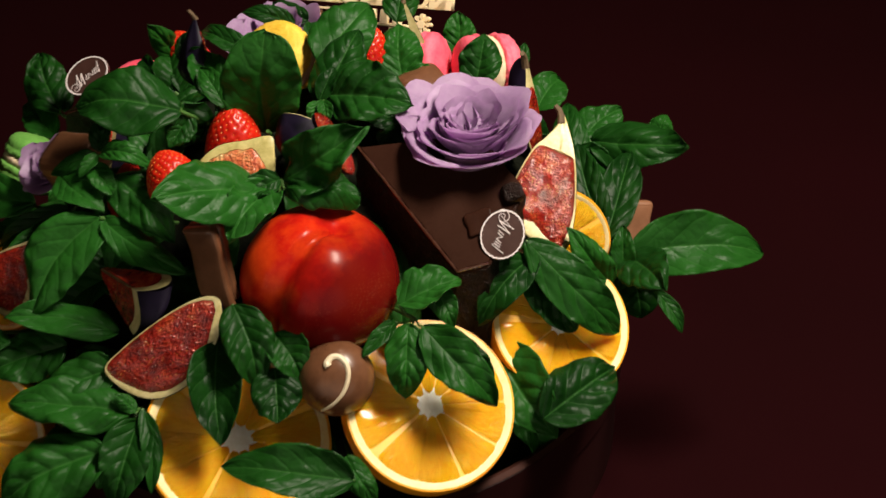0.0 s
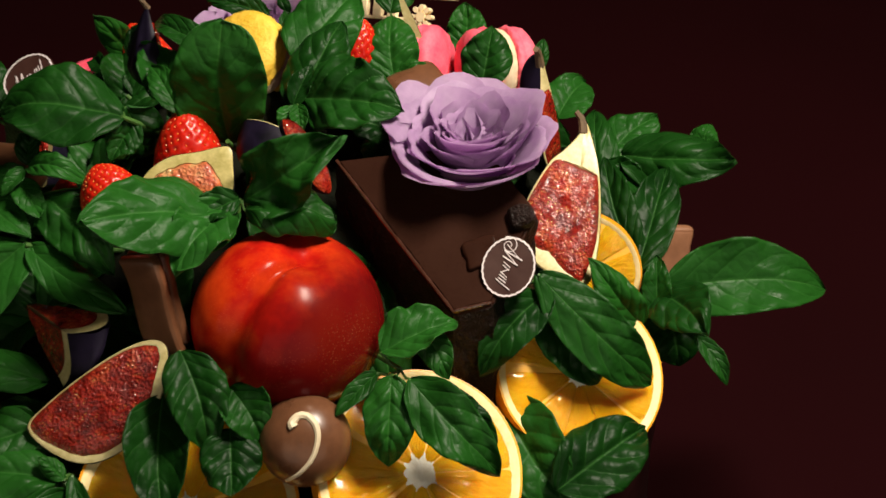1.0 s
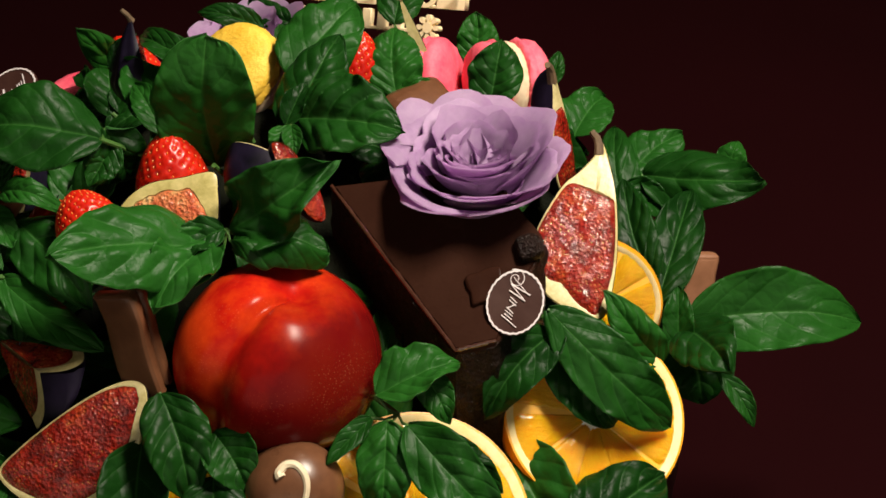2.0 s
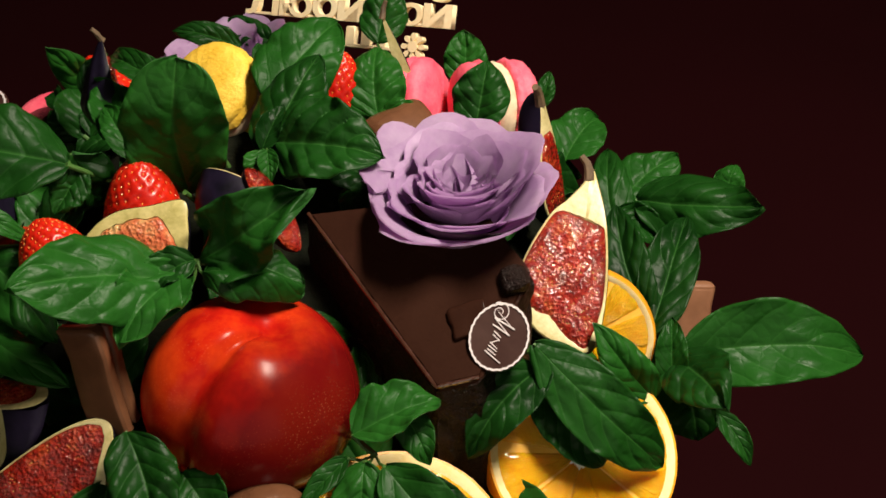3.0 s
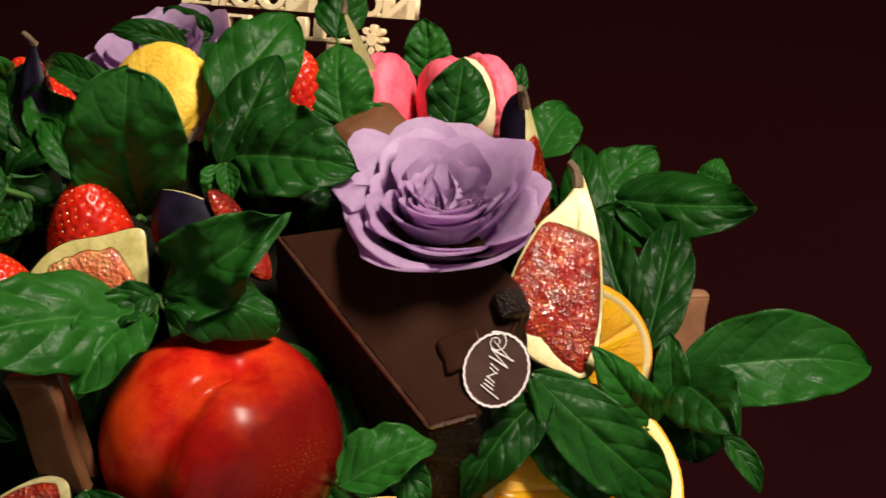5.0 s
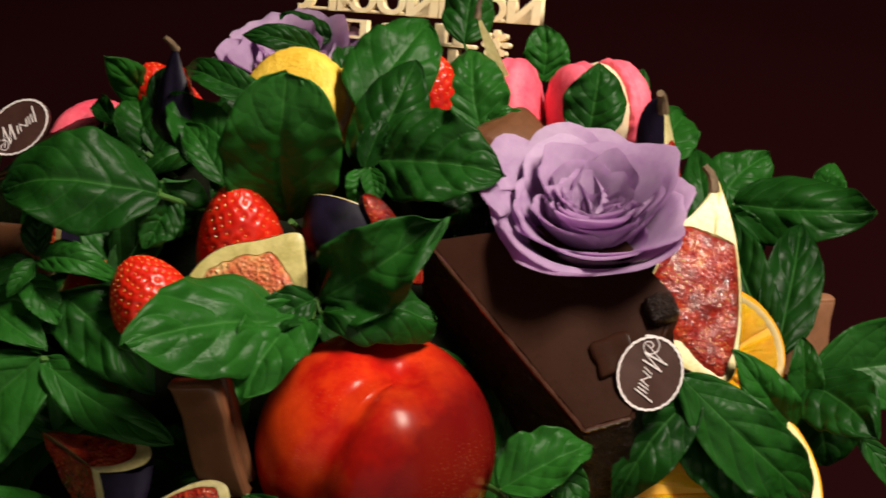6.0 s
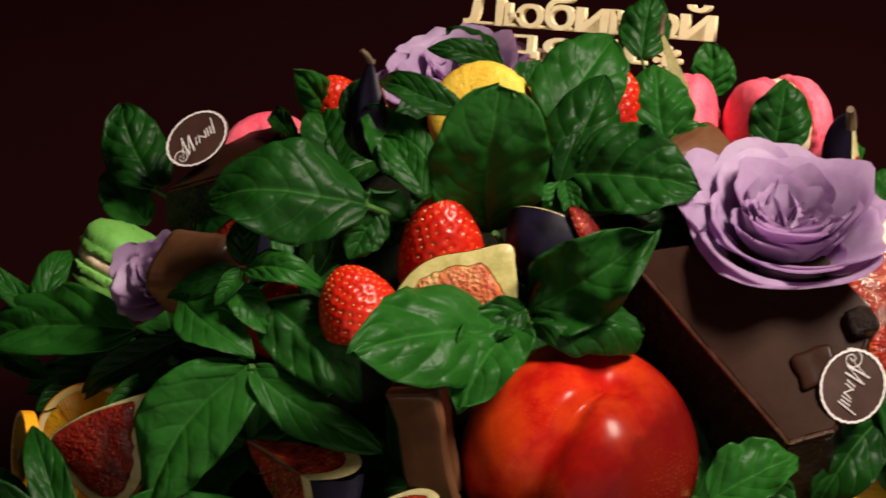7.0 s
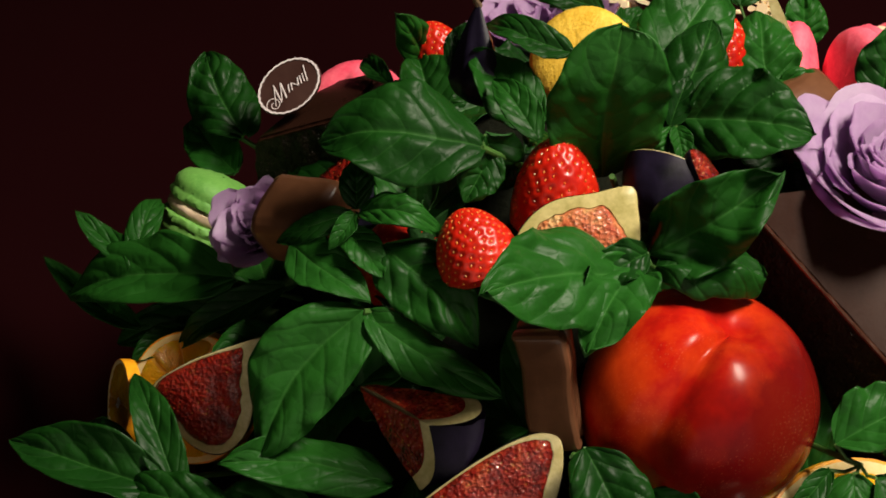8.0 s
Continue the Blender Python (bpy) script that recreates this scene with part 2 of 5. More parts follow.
WALL_PAINT = plain("tan_wall_paint", (0.070, 0.042, 0.030), (0.090, 0.056, 0.040), 0.8, 1.5, 60)
CEILING_PAINT = plain("ceiling_paint", (0.14, 0.12, 0.10), (0.17, 0.14, 0.12), 0.9, 1.5, 60)


# ---- building helpers ----
def thing(name, label, category, at=None, group="", kind=""):
    ob = new(name)
    ob.empty_display_size = 0.01
    if at is not None:
        ob.matrix_basis = at
    return tagged(ob, label, category, group, kind)


def smooth(mesh, angle=None):
    mesh.polygons.foreach_set("use_smooth", [True] * len(mesh.polygons))
    if angle:
        mesh.set_sharp_from_angle(angle=radians(angle))


def part(name, bm, mat, parent, label="", angle=40, local=None):
    """One mesh object under a thing or a part; bm is a bmesh or (vertices, faces)."""
    mesh = bpy.data.meshes.new(name)
    if isinstance(bm, tuple):
        mesh.from_pydata(*[bm[0], [], bm[1]])
    else:
        bmesh.ops.recalc_face_normals(bm, faces=bm.faces)
        bm.to_mesh(mesh)
        bm.free()
    for one in mat if isinstance(mat, list) else [mat]:
        mesh.materials.append(one)
    smooth(mesh, angle)
    ob = new(name, mesh)
    ob.parent = parent
    if local is not None:
        ob.matrix_basis = local
    return tagged(ob, label)


def frame_at(at, z, x):
    """A pose at a point with its z axis along z and its x axis as near to x as may be."""
    z = Vector(z).normalized()
    x = Vector(x)
    x = (x - z * x.dot(z)).normalized()
    y = z.cross(x)
    m = Matrix((x, y, z)).transposed().to_4x4()
    m.translation = Vector(at)
    return m


def grid_faces(rows, cols, start=0, wrap=False):
    out = []
    for i in range(rows - 1):
        for j in range(cols if wrap else cols - 1):
            k = (j + 1) % cols
            out.append((start + i * cols + j, start + i * cols + k, start + (i + 1) * cols + k, start + (i + 1) * cols + j))
    return out


def lathe(profile, steps=32, turn=2 * math.pi, bend=None):
    """A body of revolution about z from (radius, height) pairs."""
    full = turn > 6.28
    cols = steps if full else steps + 1
    verts = []
    for r, z in profile:
        for j in range(cols):
            a = turn * j / steps
            p = Vector((r * math.cos(a), r * math.sin(a), z))
            verts.append(bend(p, a) if bend else p)
    return verts, grid_faces(len(profile), cols, 0, full)


def to_bm(verts, faces, merge=1e-6):
    bm = bmesh.new()
    vs = [bm.verts.new(v) for v in verts]
    for f in faces:
        if len(set(f)) > 2:
            bm.faces.new([vs[i] for i in f])
    bmesh.ops.remove_doubles(bm, verts=bm.verts, dist=merge)
    return bm


def tube(points, radius, sides=8, taper=None):
    """A closed tube along points; taper gives the share of the radius along it."""
    verts, n = [], len(points)
    pts = [Vector(p) for p in points]
    for i, p in enumerate(pts):
        d = (pts[min(i + 1, n - 1)] - pts[max(i - 1, 0)]).normalized()
        a = d.cross(Vector((0.13, 0.21, 0.97))).normalized()
        b = d.cross(a)
        r = radius * (taper(i / (n - 1)) if taper else 1)
        verts += [p + a * r * math.cos(2 * math.pi * j / sides) + b * r * math.sin(2 * math.pi * j / sides) for j in range(sides)]
    faces = grid_faces(n, sides, 0, True)
    faces += [tuple(reversed(range(sides))), tuple(range((n - 1) * sides, n * sides))]
    return verts, faces


def block(size, bevel=0.002, segments=2, shape=None, cuts=0):
    bm = bmesh.new()
    bmesh.ops.create_cube(bm, size=1.0)
    bmesh.ops.scale(bm, vec=size, verts=bm.verts)
    bmesh.ops.bevel(bm, geom=bm.edges[:], offset=bevel, segments=segments, affect="EDGES", profile=0.6)
    if cuts:
        bmesh.ops.subdivide_edges(bm, edges=bm.edges[:], cuts=cuts, use_grid_fill=True)
    if shape:
        for v in bm.verts:
            v.co = shape(v.co.copy())
    return bm


# ---- the room, the table and the box ----
def slab(name, size, at, mat, label, category):
    bm = block(size, 0.004, 1)
    mesh = bpy.data.meshes.new(name)
    bm.to_mesh(mesh)
    bm.free()
    mesh.materials.append(mat)
    ob = new(name, mesh)
    ob.location = at
    return tagged(ob, label, category, kind="structure")


slab("floor", (6.0, 6.0, 0.1), (0, 0, -0.81), CARD, "dark floor of the room", "floor")
slab("ceiling", (6.0, 6.0, 0.1), (0, 0, 1.85), CEILING_PAINT, "plain pale ceiling", "ceiling")
slab("wall_north", (6.0, 0.1, 2.56), (0, 3.05, 0.52), WALL_PAINT, "plain tan wall", "wall")
slab("wall_south", (6.0, 0.1, 2.56), (0, -3.05, 0.52), WALL_PAINT, "plain tan wall", "wall")
slab("wall_east", (0.1, 6.0, 2.56), (3.05, 0, 0.52), WALL_PAINT, "plain tan wall", "wall")
slab("wall_west", (0.1, 6.0, 2.56), (-3.05, 0, 0.52), WALL_PAINT, "plain tan wall", "wall")


def table():
    t = thing("table", "table under a smooth burgundy cloth", "table", pose(0, 0.35, 0))
    part("tabletop", block((2.4, 2.2, 0.03), 0.004), CARD, t, local=pose(0, 0, -0.019))
    for sx in (-1, 1):
        for sy in (-1, 1):
            part("leg", block((0.06, 0.06, 0.726), 0.004), CARD, t, local=pose(sx * 1.1, sy * 1.0, -0.397))
    return t


def cloth():
    n = 60
    verts = []
    for i in range(n + 1):
        for j in range(n + 1):
            x, y = (i / n - 0.5) * 2.36, (j / n - 0.5) * 2.16 + 0.35
            verts.append(Vector((x, y, 0.0009 * (noise.noise(Vector((x * 5, y * 5, 0.3))) + 1) - 0.0018)))
    mesh = bpy.data.meshes.new("tablecloth")
    mesh.from_pydata(verts, [], grid_faces(n + 1, n + 1))
    mesh.materials.append(CLOTH)
    smooth(mesh)
    ob = new("tablecloth", mesh)
    solid = ob.modifiers.new("thickness", "SOLIDIFY")
    solid.thickness = 0.0015
    return tagged(ob, "smooth matt burgundy tablecloth", "tablecloth")


table()
cloth()

BOX = (0.009, 0.044)  # the middle of the box
BOX_R, BOX_H = 0.145, 0.060


def hat_box():
    t = thing("gift_box", "round burgundy card box filled with fruit and sweets", "box", pose(BOX[0], BOX[1], 0))
    r, h = BOX_R, BOX_H
    wall = [(r - 0.003, 0.004), (r - 0.003, h), (r - 0.0015, h + 0.0012), (r, h), (r, 0.001), (r - 0.001, 0.0), (0.001, 0.0), (0.001, 0.004), (r - 0.003, 0.004)]
    part("wall", to_bm(*lathe(wall, 96)), CARD, t)
    band = [(r + 0.0002, h - 0.016), (r + 0.0016, h - 0.0155), (r + 0.0016, h + 0.0005), (r + 0.0002, h + 0.001)]
    part("rim_band", to_bm(*lathe(band + band[:1], 96)), CARD, t)
    edge = [(r - 0.0034, h + 0.0013), (r - 0.001, h + 0.0023), (r + 0.0016, h + 0.0013)]
    part("rim_edge", to_bm(*lathe(edge + edge[:1], 96)), RIM, t, "brown edge of the rim")
    return t


hat_box()


def crest(x, y):
    """The height of the heaped sweets and fruit over the table."""
    return 0.19085 + 0.01315 * x + 0.61146 * y - 3.26272 * x * x - 4.60696 * y * y + 0.75242 * x * y


# an unseen mound added to hold the fruit and darken the gaps
def packing():
    n, rows = 48, 12
    verts = []
    for i in range(rows + 1):
        r = 0.138 * i / rows
        for j in range(n):
            a = 2 * math.pi * j / n
            x, y = BOX[0] + r * math.cos(a), BOX[1] + r * math.sin(a)
            z = crest(x, y) - 0.036 - 0.03 * (i / rows) ** 3 + 0.004 * noise.noise(Vector((x * 60, y * 60, 0)))
            verts.append(Vector((x, y, max(z, 0.03))))
    for j in range(n):
        a = 2 * math.pi * j / n
        verts.append(Vector((BOX[0] + 0.138 * math.cos(a), BOX[1] + 0.138 * math.sin(a), 0.0045)))
    t = thing("packing", "added mound that the fruit is set into, near-black for shaded gaps", "packing")
    part("mound", to_bm(verts, grid_faces(rows + 2, n, 0, True)), GAP_SHADE, t)
    return t


packing()


# ---- leaves ----
def leaf_mesh(length, width, bend, fold, droop, ruffle, seed, tip=0.74, puff=None, nu=42, nv=24):
    """A pointed oval blade along x, its upper face along z, with thickness, a midrib crease, sunken side veins and a wavy margin."""
    top, uv = [], []

    def chance(k):
        return noise.noise(Vector((seed * 5.3 + k * 1.7, k * 2.9, 0.2)))

    sway, curl = 0.13 * chance(1), 0.30 + 0.9 * chance(2)
    if puff is None:
        puff = min(1.2, max(0.25, 0.68 + 1.1 * chance(5)))
    roll, twist = 1.1 * chance(3) - 0.12, 1.0 * chance(4)
    widest = 0.54 / (0.54 + tip)
    full = widest ** 0.54 * (1 - widest) ** tip
    for i in range(nu + 1):
        s = i / nu
        w = 0.5 * width * (s ** 0.54 * (1 - s) ** tip) / full
        if i == 0:
            w = 0.0012
        body = math.sin(math.pi * s)
        for j in range(nv + 1):
            v = 2 * j / nv - 1
            av = abs(v)
            y = v * w
            z = bend * length * 4 * s * (1 - s) - droop * length * s * s
            z += fold * w * av ** 1.3 + roll * w * (av ** 2.2) * body + twist * y * (s - 0.4)
            phase = (s * VEINS - 1.7 * av ** 1.3) % 1.0
            swell = 1 - abs(2 * ((phase + 0.5) % 1.0) - 1) ** 2.4
            z += width * 0.062 * puff * swell * min(1, 4 * av) * (1 - av ** 4) * body ** 0.5 * (0.75 + 0.7 * noise.noise(Vector((s * 5, v * 3, seed))))
            z -= width * 0.030 * math.exp(-(av / 0.07) ** 2) * body
            z += 1.35 * ruffle * width * noise.noise(Vector((s * 3.2 + seed * 3.1, v * 1.1, seed))) * (0.3 + 1.2 * av)
            z += width * 0.115 * noise.noise(Vector((s * 8 + seed * 2, 1.7 if v > 0 else 5.1, seed))) * av ** 3 * body
            z += width * 0.030 * noise.noise(Vector((s * 7.5 + seed, v * 3.4, seed * 1.7))) * body
            z -= curl * length * max(0, s - 0.6) ** 2 * 2.2
            y += sway * length * body
            x = length * (s + 0.025 * av * noise.noise(Vector((s * 9, v * 3, seed + 7))))
            y *= 1 + 0.06 * noise.noise(Vector((s * 7, v, seed + 3)))
            top.append(Vector((x, y, z)))
            uv.append((s, 0.5 + 0.5 * v))
    n = len(top)
    under = [p - Vector((0, 0, 0.00045)) for p in top]
    fu = grid_faces(nu + 1, nv + 1)
    fu = [tuple(reversed(f)) for f in fu]
    fd = [tuple(reversed([k + n for k in f])) for f in fu]
    ring = [j for j in range(nv + 1)] + [i * (nv + 1) + nv for i in range(1, nu + 1)] + [nu * (nv + 1) + j for j in range(nv - 1, -1, -1)] + [i * (nv + 1) for i in range(nu - 1, 0, -1)]
    edge = [(ring[k], ring[(k + 1) % len(ring)], ring[(k + 1) % len(ring)] + n, ring[k] + n) for k in range(len(ring))]
    mesh = bpy.data.meshes.new("leaf")
    mesh.from_pydata(top + under, [], fu + fd + edge)
    layer = mesh.uv_layers.new(name="UVMap")
    coords = uv + uv
    layer.data.foreach_set("uv", [c for loop in mesh.loops for c in coords[loop.vertex_index]])
    mesh.materials.append(LEAF)
    mesh.materials.append(LEAF_UNDER)
    mesh.polygons.foreach_set("material_index", [0] * len(fu) + [1] * (len(fd) + len(edge)))
    smooth(mesh)
    return mesh


LEAF_SEED = [0]


def leaf(parent, base, tip, width, face, bend=0.06, fold=0.25, droop=0.0, ruffle=0.10, tip_shape=0.74, puff=None):
    """One blade from base to tip, its upper side turned to face; all in the room's axes."""
    LEAF_SEED[0] += 1
    base, tip = Vector(base), Vector(tip)
    way = tip - base
    length = way.length
    tilt = Matrix.Rotation(math.atan(droop), 4, "Y") if droop else Matrix.Identity(4)
    ob = new("leaf", leaf_mesh(length * (1 / math.sqrt(1 + droop * droop)), width, bend, fold, droop, ruffle, LEAF_SEED[0] * 0.77, tip_shape, puff))
    x = way.normalized()
    z = Vector(face)
    z = (z - x * z.dot(x)).normalized()
    m = Matrix((x, z.cross(x), z)).transposed().to_4x4()
    m.translation = base
    ob.parent = parent
    ob.matrix_basis = parent.matrix_basis.inverted() @ m @ tilt.inverted()
    return ob


def sprig(label, root, leaves, group="basil sprigs"):
    """A basil sprig: its blades, and a short stem that runs from where they meet into the packing."""
    t = thing("basil_sprig", label, "basil", pose(*root), group)
    ends = []
    for args in leaves:
        leaf(t, *args)
        ends.append(args[0])
    root = Vector(root)
    down = Vector((BOX[0], BOX[1], root.z - 0.05))
    foot = root + (down - root).normalized() * 0.045
    pts = [foot.lerp(root, k / 6) - root for k in range(7)]
    part("stem", to_bm(*tube(pts, 0.0009, 8)), STEM, t)
    for e in ends:
        e = Vector(e) - root
        if 0.003 < e.length < 0.010:
            part("stalk", to_bm(*tube([e * 0.0, e * 0.5 + Vector((0, 0, -0.0015)), e * 1.02], 0.0005, 6)), STEM, t)
    return t


# ---- fruit ----
from mathutils import kdtree

def nectarine(at, axis, cleft, r):
    t = thing("nectarine", "ripe red nectarine with a shallow cleft and pale speckles", "nectarine", frame_at(at, axis, cleft))
    verts, n, m = [], 40, 64
    for i in range(n + 1):
        a = math.pi * i / n
        for j in range(m):
            b = 2 * math.pi * j / m
            side = math.atan2(math.sin(b), math.cos(b))
            groove = math.exp(-(side / 0.18) ** 2) * math.sin(a) ** 0.6 * (0.35 + 0.65 * max(0.0, math.cos(a * 0.62)))
            rr = r * (1 - 0.19 * groove + 0.045 * math.exp(-((abs(side) - 0.62) / 0.45) ** 2) * math.sin(a))
            rr *= 1 - 0.22 * math.exp(-(a / 0.30) ** 2) + 0.025 * math.exp(-((math.pi - a) / 0.35) ** 2)
            verts.append(Vector((rr * math.sin(a) * math.cos(b), rr * math.sin(a) * math.sin(b), rr * 0.96 * math.cos(a))))
    part("flesh", to_bm(verts, grid_faces(n + 1, m, 0, True), 1e-5), NECTARINE, t, angle=None)
    return t


def strawberry(at, axis, length, width, label="ripe red strawberry with pale seeds", calyx=False):
    """axis points from the leafy end to the tip."""
    t = thing("strawberry", label, "strawberry", frame_at(at, axis, (1, 0.2, 0.1)), "strawberries")

    def radius(s):
        return 0.5 * width * max(0.0, 1 - s ** 2.3) ** 0.58 * min(1.0, 0.55 + 3.2 * s) ** 0.6

    seed = at[0] * 91 + at[1] * 57

    def lump(p):
        k = 1 + 0.035 * noise.noise(p * 60 + Vector((seed, 0, 0)))
        return Vector((p.x * k, p.y * k, p.z))

    pips = []
    tree = kdtree.KDTree(190)
    for k in range(190):
        s = 0.05 + 0.94 * (k + 0.5) / 190
        a = k * 2.399963 + 0.25 * noise.noise(Vector((k * 1.7, seed, 0)))
        p = lump(Vector((radius(s) * math.cos(a), radius(s) * math.sin(a), length * s)))
        pips.append((p, Vector((math.cos(a), math.sin(a), 0.15 + 0.9 * s * s)).normalized()))
        tree.insert(p, k)
    tree.balance()

    def skin(p, a):
        p = lump(p)
        near, k, d = tree.find(p)
        return p - pips[k][1] * 0.0007 * math.exp(-(d / 0.0008) ** 2)

    prof = [(0.0001, 0)] + [(max(radius(k / 56), 0.0002), length * k / 56) for k in range(0, 57)]
    part("berry", to_bm(*lathe(prof, 88, bend=skin), 1e-5), STRAWBERRY, t, angle=None)
    verts, faces = [], []
    for p, out in pips:
        p = p - out * 0.0004
        u = out.cross(Vector((0, 0, 1))).normalized()
        w = out.cross(u)
        b = len(verts)
        verts += [p + u * 0.00032, p + w * 0.0005, p - u * 0.00032, p - w * 0.0005, p + out * 0.00035]
        faces += [(b, b + 1, b + 4), (b + 1, b + 2, b + 4), (b + 2, b + 3, b + 4), (b + 3, b, b + 4)]
    tagged(part("seed_layer", (verts, faces), SEED, t, "pale yellow seeds"), kind="stuff")
    if calyx:
        for k in range(7):
            a = 2 * math.pi * k / 7
            mesh = leaf_mesh(width * 0.5, width * 0.16, 0.1, 0.2, 0.3, 0.1, k)
            ob = new("sepal", mesh)
            ob.parent = t
            ob.matrix_basis = pose(0, 0, -0.0005, 0, 0, math.degrees(a)) @ pose(0, 0, 0, 0, 20, 0)
    return t


def fig_radius(s):
    """Share of the widest radius at s along a fig, from its blunt end (0) to its stem (1)."""
    if s < 0.36:
        return math.sqrt(max(0.0, 1 - ((0.36 - s) / 0.36) ** 2))
    k = (s - 0.36) / 0.64
    return (1 - k) * (1 + 0.30 * k) * 0.97 + 0.05 * k + 0.03 * (1 - k)


def fig(stem, bottom, out, face, wide, neck=0.0, label="quartered fig with seedy red flesh and purple skin"):
    """A quartered fig: the cut turned to face runs from the axis (stem to bottom) towards out; the body lies behind it."""
    stem, bottom = Vector(stem), Vector(bottom)
    axis = stem - bottom
    length = axis.length
    z = axis.normalized()
    x = Vector(out)
    x = (x - z * x.dot(z)).normalized()
    turn = radians(95)
    t = thing("fig", label, "fig", frame_at(bottom, z, x), "cut figs")
    sgn = -1.0 if z.cross(x).dot(Vector(face)) > 0 else 1.0
    rings, steps = 22, 18
    skin_v = []
    for i in range(rings + 1):
        s = i / rings
        r = max(wide * fig_radius(s), 0.0003)
        for j in range(steps + 1):
            a = sgn * turn * j / steps
            rr = r * (1 + 0.035 * math.sin(9 * a + 2) * math.sin(math.pi * s) + 0.04 * noise.noise(Vector((math.cos(a) * 2, math.sin(a) * 2, s * 3))))
            skin_v.append(Vector((rr * math.cos(a), rr * math.sin(a), length * s)))
    part("skin", (skin_v, [f if sgn > 0 else tuple(reversed(f)) for f in grid_faces(rings + 1, steps + 1)]), FIG_SKIN, t, angle=None)

    def cut(a, first):
        """One cut plane: rind at the rim and along the neck; flesh, a little proud, in the middle."""
        d = Vector((math.cos(a), math.sin(a), 0))
        nrm = Vector((math.sin(a), -math.cos(a), 0)) * (sgn if first else -sgn)
        cols = 8
        rind, flesh = [], []
        for i in range(rings + 1):
            rim = skin_v[i * (steps + 1) + (0 if first else steps)]
            rind += [Vector((rim.x * j / cols, rim.y * j / cols, length * i / rings)) for j in range(cols + 1)]
        part("rind", (rind, grid_faces(rings + 1, cols + 1)), FIG_RIND, t, "pale cream rind")
        nr = 26
        for i in range(nr + 1):
            s = 0.045 + (0.755 - neck) * i / nr
            soft = max(0.0, math.sin(math.pi * (i / nr * 0.5 + 0.5))) ** 0.22 if i > nr / 2 else min(1, (i / nr * 9 + 0.25)) ** 0.4
            edge = max(0.0002, (wide * fig_radius(s) - 0.0013 * (1 + 0.5 * noise.noise(Vector((s * 9, a, stem.x * 40))))) * soft)
            for j in range(15):
                q = j / 14
                h = 0.0006 + 0.0011 * math.sqrt(max(0, 1 - (2 * abs(i / nr - 0.5)) ** 6)) * min(1, (1 - q) * 6) * (0.7 + 0.5 * noise.noise(Vector((q * 7, s * 16, stem.y * 50))))
                flesh.append(d * (edge * q) + Vector((0, 0, length * s)) + nrm * (-0.0003 if j == 14 else h))
        part("flesh", (flesh, grid_faces(nr + 1, 15)), FIG_FLESH, t, "moist seedy flesh", angle=None)

    cut(0.0, True)
    cut(sgn * turn, False)
    pts = [(0, 0, length * 0.965), (0.0006, 0.0004, length), (0.0012, 0.001, length + 0.002), (0.0026, 0.0012, length + 0.004)]
    part("stem", to_bm(*tube(pts, 0.0011, 8, lambda k: 1.1 - 0.4 * k)), FIG_STEM, t)
    return t


